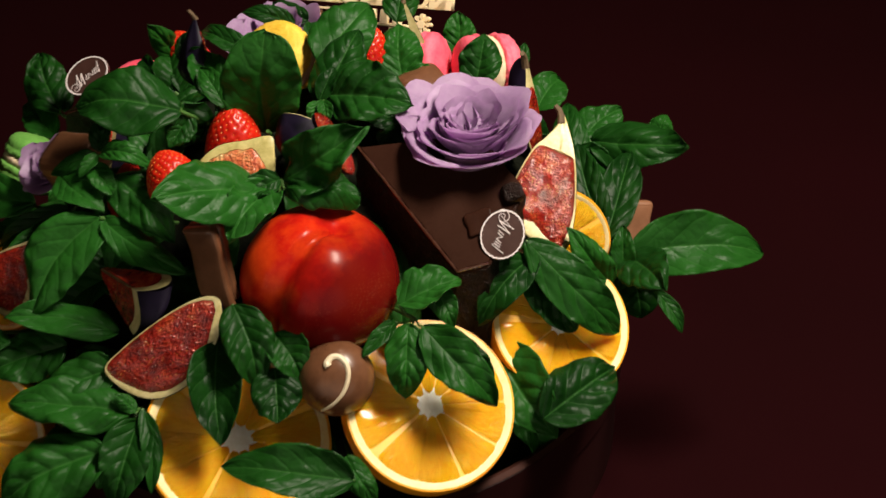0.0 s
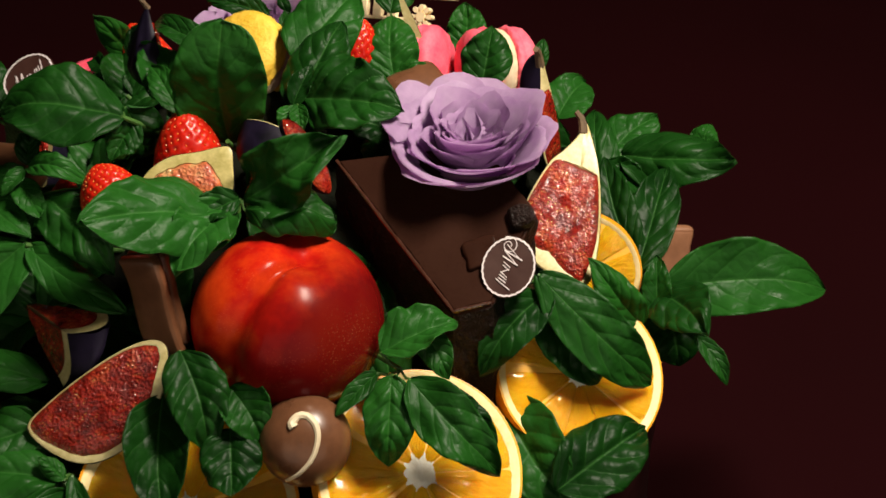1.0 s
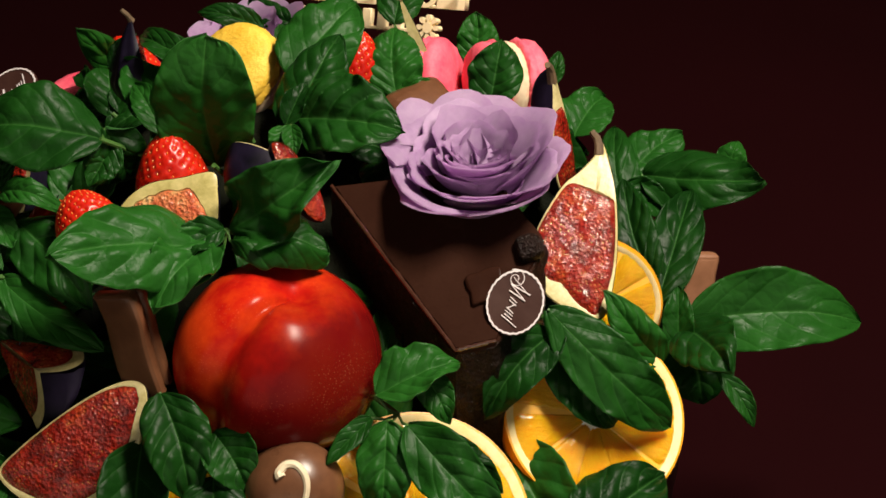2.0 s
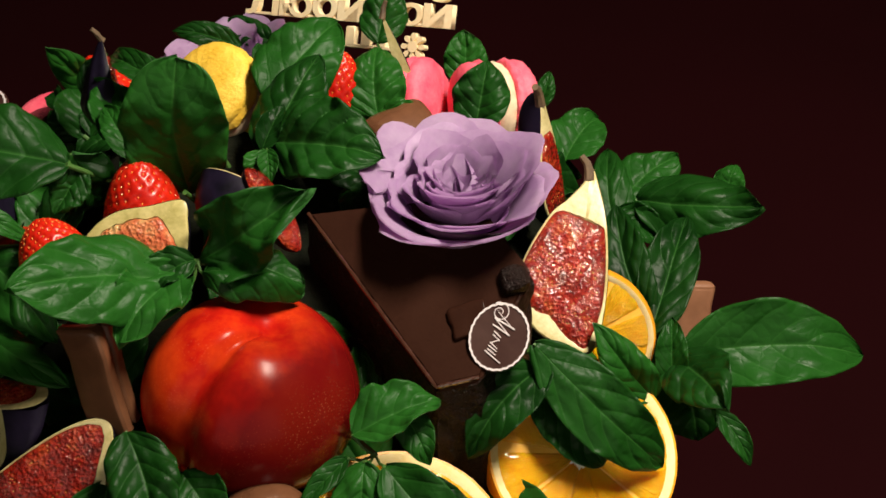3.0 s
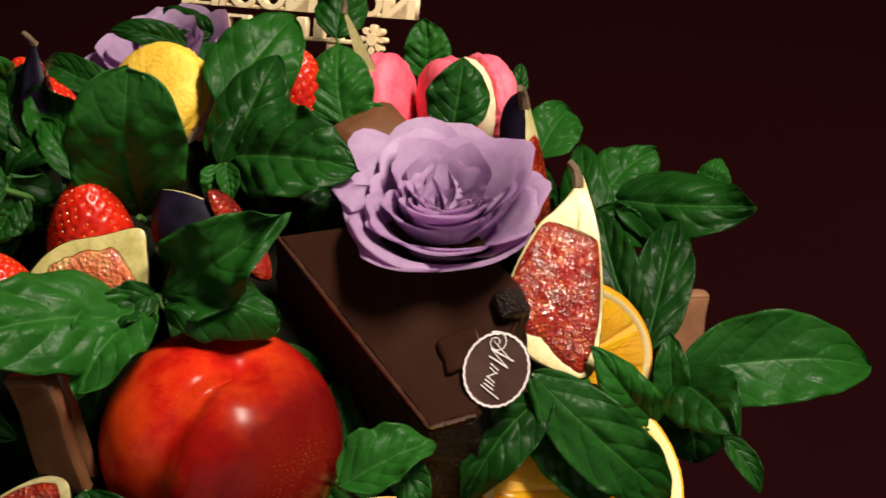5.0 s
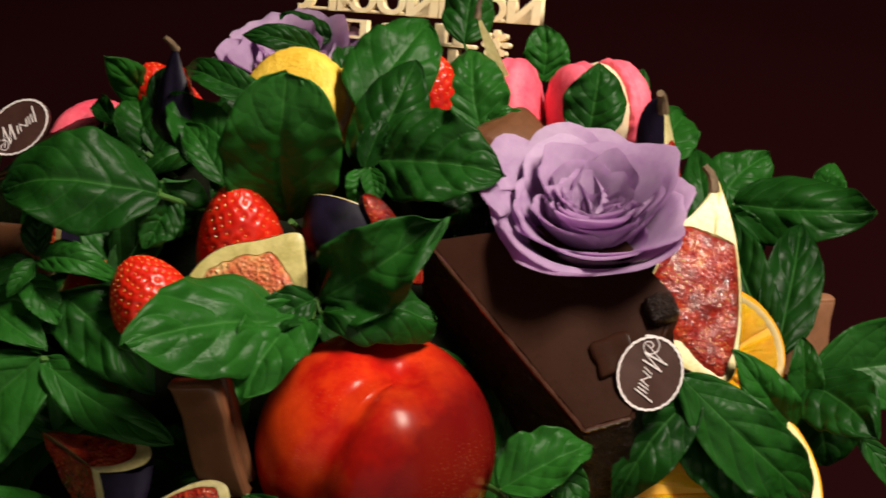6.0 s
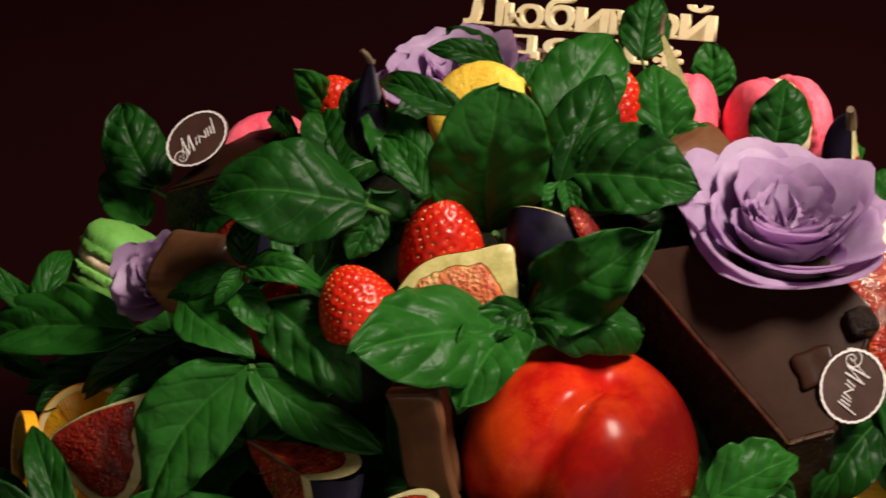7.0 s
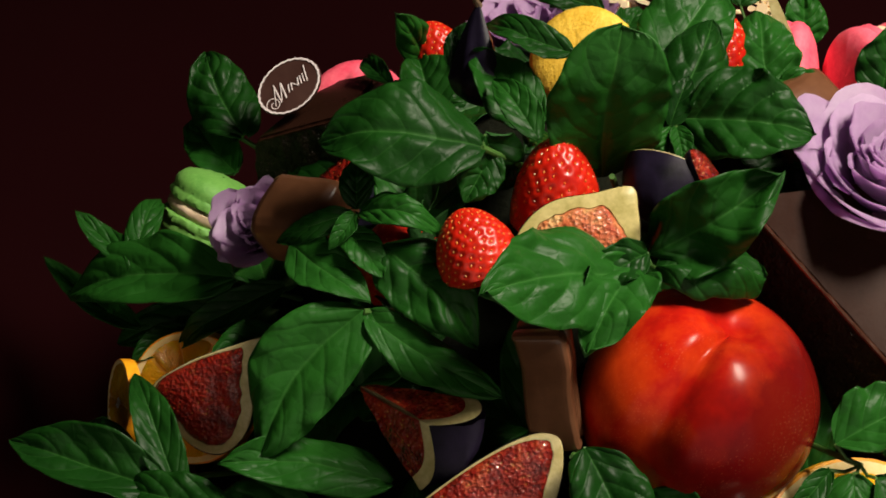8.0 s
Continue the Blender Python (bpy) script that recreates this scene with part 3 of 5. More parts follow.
def cut_fig(stem, way, face, outline, depth, neck=0.0, slope=0.0, stalk=False, pulp=None, peel=None, label="quartered fig with seedy red flesh and purple skin"):
    """A piece of fig with one broad cut: outline holds (along, across, rind) in mm from the stem end, along way;
    the flesh starts at neck, and the purple skin closes the piece behind the cut."""
    t = thing("fig", label, "fig", frame_at(stem, face, way), "cut figs")
    n, sub_ = len(outline), 8
    edge, rind = [], []
    for i in range(n):
        p0, p1, p2, p3 = (Vector(outline[(i + d) % n]) for d in (-1, 0, 1, 2))
        for k in range(sub_):
            q = k / sub_
            c = 0.5 * ((2 * p1) + (p2 - p0) * q + (2 * p0 - 5 * p1 + 4 * p2 - p3) * q * q + (3 * p1 - p0 - 3 * p2 + p3) * q ** 3)
            edge.append(Vector((c.x, c.y)) * 0.001)
            rind.append(max(0.0002, c.z * 0.001))
    m = len(edge)
    mid = sum(edge, Vector((0, 0))) / m
    inner = []
    for i, p in enumerate(edge):
        d = edge[(i + 2) % m] - edge[i - 2]
        side = Vector((-d.y, d.x)).normalized()
        if side.dot(mid - p) < 0:
            side = -side
        c = p + side * rind[i] * (1 + 0.35 * noise.noise(Vector((p.x * 500, p.y * 500, stem[0] * 70))))
        c.x = max(c.x, 0.001 * neck + slope * c.y + 0.0007 * noise.noise(Vector((c.y * 700, 0.4, stem[1] * 90))))
        inner.append(c)
    inner = [(inner[i - 1] + inner[i] * 2 + inner[(i + 1) % m]) / 4 for i in range(m)]
    rings, verts = 30, []
    for i in range(rings + 1):
        q = i / rings
        for c in inner:
            p = mid + (c - mid) * max(q, 0.004)
            lump = noise.noise(Vector((p.x * 700, p.y * 700, stem[2] * 80))) + 0.7 * noise.noise(Vector((p.x * 1700, p.y * 1700, 3.0)))
            h = (0.0005 + 0.00024 * lump) * min(1, (1 - q) * 9) + 0.0008 * (1 - q ** 5) if i < rings else -0.0002
            verts.append(Vector((p.x, p.y, h)))
    part("flesh", (verts, grid_faces(rings + 1, m, 0, True)), pulp or FIG_FLESH, t, "moist seedy flesh", angle=None)
    verts = []
    for q, z in ((0.0, -0.0006), (0.05, 0.0001), (0.5, 0.0002), (0.93, 0.0), (1.0, -0.0005)):
        verts += [Vector((*c.lerp(e, q), z)) for c, e in zip(inner, edge)]
    part("rind", (verts, grid_faces(5, m, 0, True)), peel or FIG_RIND, t, "pale cream rind")
    verts = []
    for i in range(13):
        a = 0.5 * math.pi * i / 12
        for k, e in enumerate(edge):
            rib = 1 + 0.012 * math.sin(k * 0.9) * math.sin(2 * a)
            p = mid + (e - mid) * (max(0.01, math.cos(a)) ** 0.7 * 1.012 * rib)
            verts.append(Vector((p.x, p.y, -0.0003 - depth * math.sin(a))))
    part("skin", (verts, [tuple(reversed(f)) for f in grid_faces(13, m, 0, True)]), FIG_SKIN, t, "dark purple skin", angle=None)
    if stalk:
        pts = [(0.004, 0, -0.0012), (0.0005, -0.0006, -0.0008), (-0.002, -0.0018, -0.0004), (-0.004, -0.0040, 0.0)]
        part("stem", to_bm(*tube(pts, 0.0017, 8, lambda k: 1.15 - 0.45 * k)), FIG_STEM, t)
    return t


def fig_chunk(a, b, c, d, label):
    """A chopped piece of fig: a is the middle of the flesh, b and c lie on the rim of the flat top, d is the tapered end."""
    a, b, c, d = (Vector(p) for p in (a, b, c, d))
    t = thing("fig", label, "fig", pose(*a), "cut figs")
    b, c, d, o = b - a, c - a, d - a, Vector()
    mid = (b + c + d) / 3
    n = 10
    rim = []
    for k in range(n + 1):
        q = k / n
        p = c.lerp(b, q)
        rim.append(p + p.normalized() * p.length * 0.22 * math.sin(math.pi * q))
    left = []
    for k in range(n + 1):
        q = k / n
        p = c.lerp(d, q)
        left.append(p + (c + d).normalized() * c.length * 0.16 * math.sin(math.pi * q))
    skin = []
    for i in range(n + 1):
        for j in range(n + 1):
            u, v = i / n, j / n
            p = rim[i].lerp(d, v) + (left[j] - c.lerp(d, v)) * (1 - u) + mid.normalized() * 0.005 * math.sin(math.pi * u) * math.sin(math.pi * min(1, v + 0.12))
            skin.append(p + mid.normalized() * 0.0006 * math.sin(u * 22))
    part("skin", to_bm(skin, grid_faces(n + 1, n + 1), 1e-5), FIG_SKIN, t, angle=None)

    def face(edge, up):
        rows = 7
        up = up.normalized()
        rind, flesh = [], []
        for i in range(rows):
            q = i / (rows - 1)
            for p in edge:
                rind.append(p * q)
                lift = 0.0004 + 0.0013 * (1 - q ** 4) * (0.8 + 0.8 * noise.noise(p * 500 * (0.2 + q)))
                flesh.append(p * q * 0.87 + up * (lift if 0 < i < rows - 1 else 0.0002))
        f = grid_faces(rows, len(edge))
        part("rind", to_bm(rind, f, 1e-6), FIG_RIND, t, "pale cream rind")
        part("flesh", to_bm(flesh, f, 1e-6), FIG_FLESH, t, "moist red seedy flesh", angle=None)

    top = b.cross(c)
    face(rim, top if top.z > 0 else -top)
    side = c.cross(d)
    face(left, side if side.dot(b) < 0 else -side)
    part("back", to_bm([o, b, d], [(0, 1, 2)]), FIG_SKIN, t)
    return t


def orange_slice(at, face, up, r, thick=0.009, label="juicy orange slice with bright peel"):
    t = thing("orange_slice", label, "orange", frame_at(at, face, up), "orange slices")
    h = thick / 2
    peel = [(r * 0.965, -h), (r * 0.985, -h), (r, -h * 0.6), (r * 1.003, 0), (r, h * 0.6), (r * 0.990, h), (r * 0.968, h * 1.02)]

    def dents(p, a):
        return p * (1 + 0.006 * noise.noise(p * 220) + 0.012 * math.sin(2 * a + at[0] * 50))

    part("peel", to_bm(*lathe(peel + peel[:1], 72, bend=dents)), ORANGE_RIND, t)
    pith = [(r * 0.86, -h * 0.9), (r * 0.966, -h), (r * 0.970, h * 1.01), (r * 0.935, h * 1.0), (r * 0.88, h * 0.84)]
    part("pith", to_bm(*lathe(pith + pith[:1], 72, bend=dents)), PITH, t, "pale pith ring")
    inner = [(0.0002, -h * 0.85), (r * 0.90, -h * 0.85), (r * 0.90, h * 0.83), (0.0002, h * 0.83)]
    part("membrane", to_bm(*lathe(inner, 48), 1e-5), MEMBRANE, t)
    count = 10
    for k in range(count):
        mid = 2 * math.pi * (k + 0.2 * noise.noise(Vector((k * 3.3, at[0] * 60, 1)))) / count
        half = math.pi / count * (0.975 + 0.03 * noise.noise(Vector((k * 1.7, at[1] * 60, 5))))
        rows, cols = 16, 12
        verts, uv = [], []
        for i in range(rows + 1):
            q = i / rows
            rad = r * (0.11 + 0.795 * q)
            open_ = half * (1 - 0.00022 / max(rad, 0.003)) * (1 - max(0, q - 0.92) ** 2 * 18)
            for j in range(cols + 1):
                v = 2 * j / cols - 1
                a = mid + open_ * v
                lift = h * 0.84 + 0.0007 * (1 - v ** 6) * math.sin(math.pi * (0.06 + 0.9 * q)) ** 0.5
                lift += 0.0005 * noise.noise(Vector((q * 5, v * 5 + k * 3, at[0] * 60)))
                if i in (0, rows) or j in (0, cols):
                    lift = h * 0.82
                verts.append(Vector((rad * math.cos(a), rad * math.sin(a), lift)))
                uv.append((q, 0.5 + 0.5 * v))
        mesh = bpy.data.meshes.new("segment")
        mesh.from_pydata(verts, [], grid_faces(rows + 1, cols + 1))
        layer = mesh.uv_layers.new(name="UVMap")
        layer.data.foreach_set("uv", [c for loop in mesh.loops for c in uv[loop.vertex_index]])
        mesh.materials.append(ORANGE_FLESH)
        smooth(mesh)
        ob = new("segment", mesh)
        ob.parent = t
    star = []
    for k in range(20):
        a = 2 * math.pi * k / 20
        rad = r * (0.175 if k % 2 else 0.14) * (1 + 0.45 * noise.noise(Vector((k * 2.1, at[0] * 90, 2))))
        star.append(Vector((rad * math.cos(a), rad * math.sin(a), h * 0.86)))
    verts = star + [Vector((p.x * 0.6, p.y * 0.6, h * 1.05 + 0.0005 * noise.noise(p * 900))) for p in star] + [Vector((0, 0, h * 0.98))]
    faces = grid_faces(2, 20, 0, True) + [(20 + k, 20 + (k + 1) % 20, 40) for k in range(20)]
    part("core", to_bm(verts, faces), CORE, t, "white fibrous core")
    return t


# ---- flowers and sweets ----
def rose(at, axis, spin, r, rings=(6, 5, 5, 5, 5, 6), seed=5, label="open pale mauve rose with ruffled petals"):
    """An open rose: rings of overlapping petals from the crumpled heart to the spread outer ones."""
    t = thing("rose", label, "rose", frame_at(at, axis, spin), "roses")
    rng = random.Random(seed)
    order = [(ring, n, total) for ring, total in enumerate(rings) for n in range(total)]
    for k, (ring, n, total) in enumerate(order):
        q = (ring + 0.5 * n / total) / (len(rings) - 0.5)
        phi = 2 * math.pi * n / total + 2.4 * ring + rng.uniform(-0.30, 0.30)
        opened = 0.16 + 0.74 * q ** 1.3 + rng.uniform(-0.10, 0.10)
        long_, span = 0.52 + 0.50 * q ** 0.8, 1.35 + 0.25 * q
        if ring == 0:
            opened, long_, span = rng.uniform(0.0, 0.8), rng.uniform(0.34, 0.52), 1.0
        long_ *= r * rng.uniform(0.92, 1.07)
        start = r * (0.03 + 0.10 * q)
        rows, cols, fine = 14, 24, 56
        line = []
        rho, z = start, r * (0.10 - 0.16 * q)
        for i in range(fine + 1):
            v = i / fine
            lean = opened * (0.78 + 0.25 * v) + 1.5 * max(0, v - 0.78) * (2.4 * q * q + 0.5)
            line.append((rho, z))
            rho += math.sin(lean) * long_ / fine
            z += math.cos(lean) * long_ / fine
        verts = []
        for i in range(rows + 1):
            v = i / rows
            grow = 0.40 + 1.15 * v - 0.62 * v ** 3
            for j in range(cols + 1):
                u = 2 * j / cols - 1
                notch = 0.03 * noise.noise(Vector((u * 3.1, k * 2.3, 4.0)))
                at_ = fine * v * (1 - 0.26 * abs(u) ** 2.4 + notch * v) / 1.06
                lo = min(int(at_), fine - 1)
                rho, z = (line[lo][c] + (at_ - lo) * (line[lo + 1][c] - line[lo][c]) for c in (0, 1))
                half = span * grow * r * 0.74
                ang = half * u / max(rho + 0.25 * r, 0.2 * r)
                wav = r * v * v * (0.21 * noise.noise(Vector((u * 1.6 + k * 1.9, v * 1.3, k * 0.7))) + 0.07 * v * noise.noise(Vector((u * 4.3 + k * 3.3, v * 2.0, k * 1.3))))
                cup = r * 0.10 * (u * u) * (1 - q * 0.55) * v
                rr = rho - cup * 0.9 + wav
                zz = z + cup * 0.4 + wav * 0.8
                verts.append(Vector((rr * math.cos(phi + ang), rr * math.sin(phi + ang), zz)))
        n = len(verts)
        under = []
        for i in range(rows + 1):
            for j in range(cols + 1):
                p = verts[i * (cols + 1) + j]
                a = math.atan2(p.y, p.x)
                under.append(p + Vector((math.cos(a), math.sin(a), -0.3)) * 0.0004)
        f = grid_faces(rows + 1, cols + 1)
        mat = ROSE_EDGE if q > 0.78 and abs(math.remainder(phi + 0.5, 2 * math.pi)) < 0.45 else ROSE
        part("petal", (verts + under, f + [tuple(reversed([i + n for i in g])) for g in f]), mat, t, angle=None)
    sep = [(0.0006, -r * 0.32), (r * 0.14, -r * 0.26), (r * 0.2, -r * 0.10), (r * 0.12, r * 0.02), (0.0006, r * 0.05)]
    part("hip", to_bm(*lathe(sep, 16)), STEM, t, "green flower base")
    return t


def macaron(at, axis, r, shell, label, gap=0.0065):
    t = thing("macaron", label, "macaron", frame_at(at, axis, (0.3, 0.5, 0.2)), "macarons")
    seed = at[0] * 77

    def frill(p, a):
        low = abs(p.z) - gap / 2 < 0.0034
        k = 1 + (0.022 if low else 0.005) * noise.noise(Vector((math.cos(a) * 9, math.sin(a) * 9, p.z * 900 + seed)))
        k += 0.035 * noise.noise(Vector((math.cos(a) * 24, math.sin(a) * 24, p.z * 1500 + seed))) if low else 0.0
        return Vector((p.x * k, p.y * k, p.z + 0.0004 * noise.noise(Vector((p.x * 400, p.y * 400, seed)))))

    for s in (1, -1):
        g = gap / 2
        prof = [(0.0003, g), (r * 0.95, g), (r * 1.0, g + 0.0006), (r * 1.015, g + 0.0018), (r * 0.985, g + 0.0030), (r * 0.965, g + 0.0036), (r * 0.99, g + 0.0050), (r * 0.96, g + 0.0068), (r * 0.85, g + 0.0088), (r * 0.60, g + 0.0101), (r * 0.3, g + 0.0107), (0.0003, g + 0.0108)]
        part("shell", to_bm(*lathe([(a, s * b) for a, b in prof], 112, bend=frill), 1e-5), shell, t)
    fill = [(0.0003, -gap / 2), (r * 0.88, -gap / 2), (r * 0.955, -gap * 0.25), (r * 0.965, 0), (r * 0.955, gap * 0.25), (r * 0.88, gap / 2), (0.0003, gap / 2)]
    part("filling", to_bm(*lathe(fill, 56, bend=frill), 1e-5), CREAM, t, "pale cream filling")
    return t


def truffle(at, face, up, r):
    t = thing("truffle", "round milk chocolate praline with a white swirl", "chocolate", frame_at(at, face, up))
    prof = [(max(0.0002, r * math.sin(math.pi * k / 24) ** 0.85), -r * 0.88 * math.cos(math.pi * k / 24)) for k in range(25)]
    part("shell", to_bm(*lathe(prof, 40), 1e-5), MILK_CHOCOLATE, t)
    pts = []
    ctrl = [(-0.16, 0.30), (-0.20, 0.40), (-0.08, 0.54), (0.12, 0.54), (0.30, 0.34), (0.34, 0.04), (0.22, -0.34), (-0.06, -0.66), (-0.40, -0.84)]
    for i in range(len(ctrl) - 1):
        p0, p1, p2, p3 = (Vector(ctrl[max(0, min(len(ctrl) - 1, i + d))]) for d in (-1, 0, 1, 2))
        for k in range(6):
            q = k / 6
            c = 0.5 * ((2 * p1) + (p2 - p0) * q + (2 * p0 - 5 * p1 + 4 * p2 - p3) * q * q + (3 * p1 - p0 - 3 * p2 + p3) * q ** 3)
            rho = min(0.97, c.length)
            pts.append(Vector((c.y * r, -c.x * r, r * 0.88 * math.sqrt(1 - rho ** 2.3))))
    part("swirl", to_bm(*tube(pts, r * 0.085, 8, lambda k: 1.25 - 0.75 * k)), WHITE_CHOCOLATE, t, "white chocolate swirl")
    return t


def chocolate_bar(at, long_, face, size, mat, label, layers=2):
    """A coated bar: its long side along long_, its broad side turned to face."""
    t = thing("chocolate_bar", label, "chocolate", frame_at(at, long_, face), "chocolate pieces")
    w, d, l = size

    def melt(p):
        k = noise.noise(p * 130 + Vector((at[0] * 40, 0, 0)))
        return p + Vector((p.x * 0.10, p.y * 0.10, 0)) * k + Vector((0.0006, 0, 0)) * math.sin(p.z * 900)

    for k in range(layers):
        off = (k - (layers - 1) / 2) * d / layers
        part("layer", block((w, d / layers * 0.97, l * (1 - 0.03 * k)), min(0.0026, d / layers * 0.42), 3, melt, 3), mat, t, local=pose(0, off, 0))
    return t


def chocolate_cube(at, up, face, size, mat, label):
    t = thing("chocolate", label, "chocolate", frame_at(at, up, face), "chocolate pieces")

    def melt(p):
        taper = 1 - 0.12 * (p.z / size[2] + 0.5)
        k = 1 + 0.12 * noise.noise(p * 90 + Vector((at[0] * 40, 0, 0)))
        sag = 0.0012 * math.exp(-(p.x ** 2 + p.y ** 2) / (0.3 * size[0]) ** 2) * (p.z > 0)
        return Vector((p.x * taper * k, p.y * taper * k, p.z + sag))

    part("body", block(size, 0.0072, 4, melt, 3), mat, t, angle=None)
    return t


def printed_disc(at, face, long_, a, b):
    """An oval chocolate disc with a scalloped white border; its lettering is plain strokes."""
    t = thing("chocolate_plaque", "oval dark chocolate plaque with white scalloped border", "chocolate", frame_at(at, face, long_), "chocolate plaques")
    n, h = 112, 0.0011

    def oval(k, grow, z):
        ang = 2 * math.pi * k / n
        return Vector((a * grow * math.cos(ang), b * grow * math.sin(ang), z))

    verts, faces = [], []
    for grow, z in ((0.0, -h), (0.97, -h), (1.0, -h * 0.5), (1.0, h * 0.5), (0.975, h), (0.0, h)):
        verts += [oval(k, grow, z) for k in range(n)]
    part("plaque", to_bm(verts, grid_faces(6, n, 0, True), 1e-5), LABEL_BROWN, t)
    verts = []
    for k in range(n):
        wave = 0.012 * math.cos(2 * math.pi * k / 4)
        verts += [oval(k, 0.975 + wave, h + 0.00005), oval(k, 0.975 + wave, h + 0.0004), oval(k, 0.915 + wave, h + 0.0004), oval(k, 0.915 + wave, h + 0.00005)]
    faces = []
    for k in range(n):
        m = (k + 1) % n
        faces += [(4 * k + i, 4 * m + i, 4 * m + (i + 1) % 4, 4 * k + (i + 1) % 4) for i in range(4)]
    part("border", to_bm(verts, faces), LABEL_INK, t, "white scalloped border")
    bars = [(-0.50, 0.00, 0.020, 0.60, 30), (-0.40, 0.02, 0.034, 0.58, 10), (-0.28, 0.00, 0.022, 0.54, 30), (-0.20, -0.02, 0.034, 0.50, 14), (-0.05, -0.08, 0.026, 0.24, 24), (0.05, -0.08, 0.024, 0.24, 24), (0.16, -0.08, 0.026, 0.26, -40), (0.28, -0.07, 0.026, 0.24, 24), (0.37, -0.07, 0.026, 0.26, 18), (0.47, -0.06, 0.026, 0.26, 18), (0.59, 0.02, 0.028, 0.50, 20)]
    curl = []
    for k in range(26):
        ang, rad = 1.2 + 0.36 * k, b * (0.07 + 0.011 * k)
        curl.append(Vector((-a * 0.66 + rad * math.cos(ang), -b * 0.26 + rad * math.sin(ang), h + 0.0002)))
    part("flourish", to_bm(*tube(curl, 0.00016, 6)), LABEL_INK, t, "white printed curl")
    for x, y, w, tall, lean in bars:
        bm = block((a * w * 1.25, b * tall * 1.35, 0.0004), 0.0001, 1)
        part("stroke", bm, LABEL_INK, t, "white printed stroke", local=pose(a * x, b * y, h + 0.0003, 0, 0, -lean))
    return t


def cake_slice(corners, normal, height, down=(0.0, 0.0, -1.0), ridge=True, label="slice of dark chocolate cake with smooth icing"):
    """A wedge of cake: the corners of its iced top in turn, and the way the top faces."""
    pts = [Vector(c) for c in corners]
    mid = sum(pts, Vector()) / len(pts)
    t = thing("cake_slice", label, "cake", frame_at(mid, normal, pts[1] - pts[0]), "cake slices")
    inv = t.matrix_basis.inverted()
    flat = [inv @ p for p in pts]
    flat = [Vector((p.x, p.y, 0)) for p in flat]
    front = flat[:3]
    sink = inv.to_3x3() @ Vector(down)
    sink = sink / -sink.z
    if sum(a.x * b.y - a.y * b.x for a, b in zip(flat, flat[1:] + flat[:1])) < 0:
        flat.reverse()

    def prism(z0, z1, grow, bevel, cuts, rough):
        bm = bmesh.new()
        low = [bm.verts.new((p.x * grow - sink.x * z0, p.y * grow - sink.y * z0, z0)) for p in flat]
        top = [bm.verts.new((p.x * grow - sink.x * z1, p.y * grow - sink.y * z1, z1)) for p in flat]
        bm.faces.new(list(reversed(low)))
        bm.faces.new(top)
        for k in range(len(flat)):
            m = (k + 1) % len(flat)
            bm.faces.new((low[k], low[m], top[m], top[k]))
        if bevel:
            bmesh.ops.bevel(bm, geom=bm.edges[:], offset=bevel, segments=3, affect="EDGES")
        if cuts:
            bmesh.ops.triangulate(bm, faces=bm.faces)
            for _ in range(4):
                bmesh.ops.subdivide_edges(bm, edges=[e for e in bm.edges if e.calc_length() > 0.0035], cuts=1)
                bmesh.ops.triangulate(bm, faces=bm.faces)
            for v in bm.verts:
                d = noise.noise(v.co * 260) + 0.6 * noise.noise(v.co * 700)
                v.co += Vector((v.co.x, v.co.y, 0)).normalized() * rough * d
        return bm

    part("icing", prism(-0.0026, 0.0, 1.0, 0.0010, True, 0.0004), DARK_CHOCOLATE, t, "smooth dark chocolate icing")
    bead = []
    for a, b in zip(front, front[1:]):
        for k in range(24):
            p = a.lerp(b, k / 24)
            bead.append(Vector((p.x * 0.994, p.y * 0.994, -0.0004 + 0.0004 * noise.noise(p * 500))))
    if ridge:
        part("icing_ridge", to_bm(*tube(bead, 0.0007, 8, lambda k: 1 + 0.5 * noise.noise(Vector((k * 60, 0, 0))))), GLAZE, t, "wet rounded edge of the icing")
    part("crumb", prism(-height, -0.0016, 0.998, 0, True, 0.0014), SPONGE, t, "dark moist crumb")
    return t


def icing_blob(at, normal, size, mat, label="small broken piece of dark chocolate"):
    t = thing("chocolate_piece", label, "chocolate", frame_at(at, normal, (1, 0.3, 0)), "chocolate pieces on the cake")

    def worn(p):
        return p * (1 + 0.16 * noise.noise(p * 260 + Vector((at[0] * 90, 0, 0))))

    part("chunk", block((size[0] * 2, size[1] * 2, size[2] * 2), min(size) * 0.85, 3, worn, 2), mat, t, angle=None)
    return t


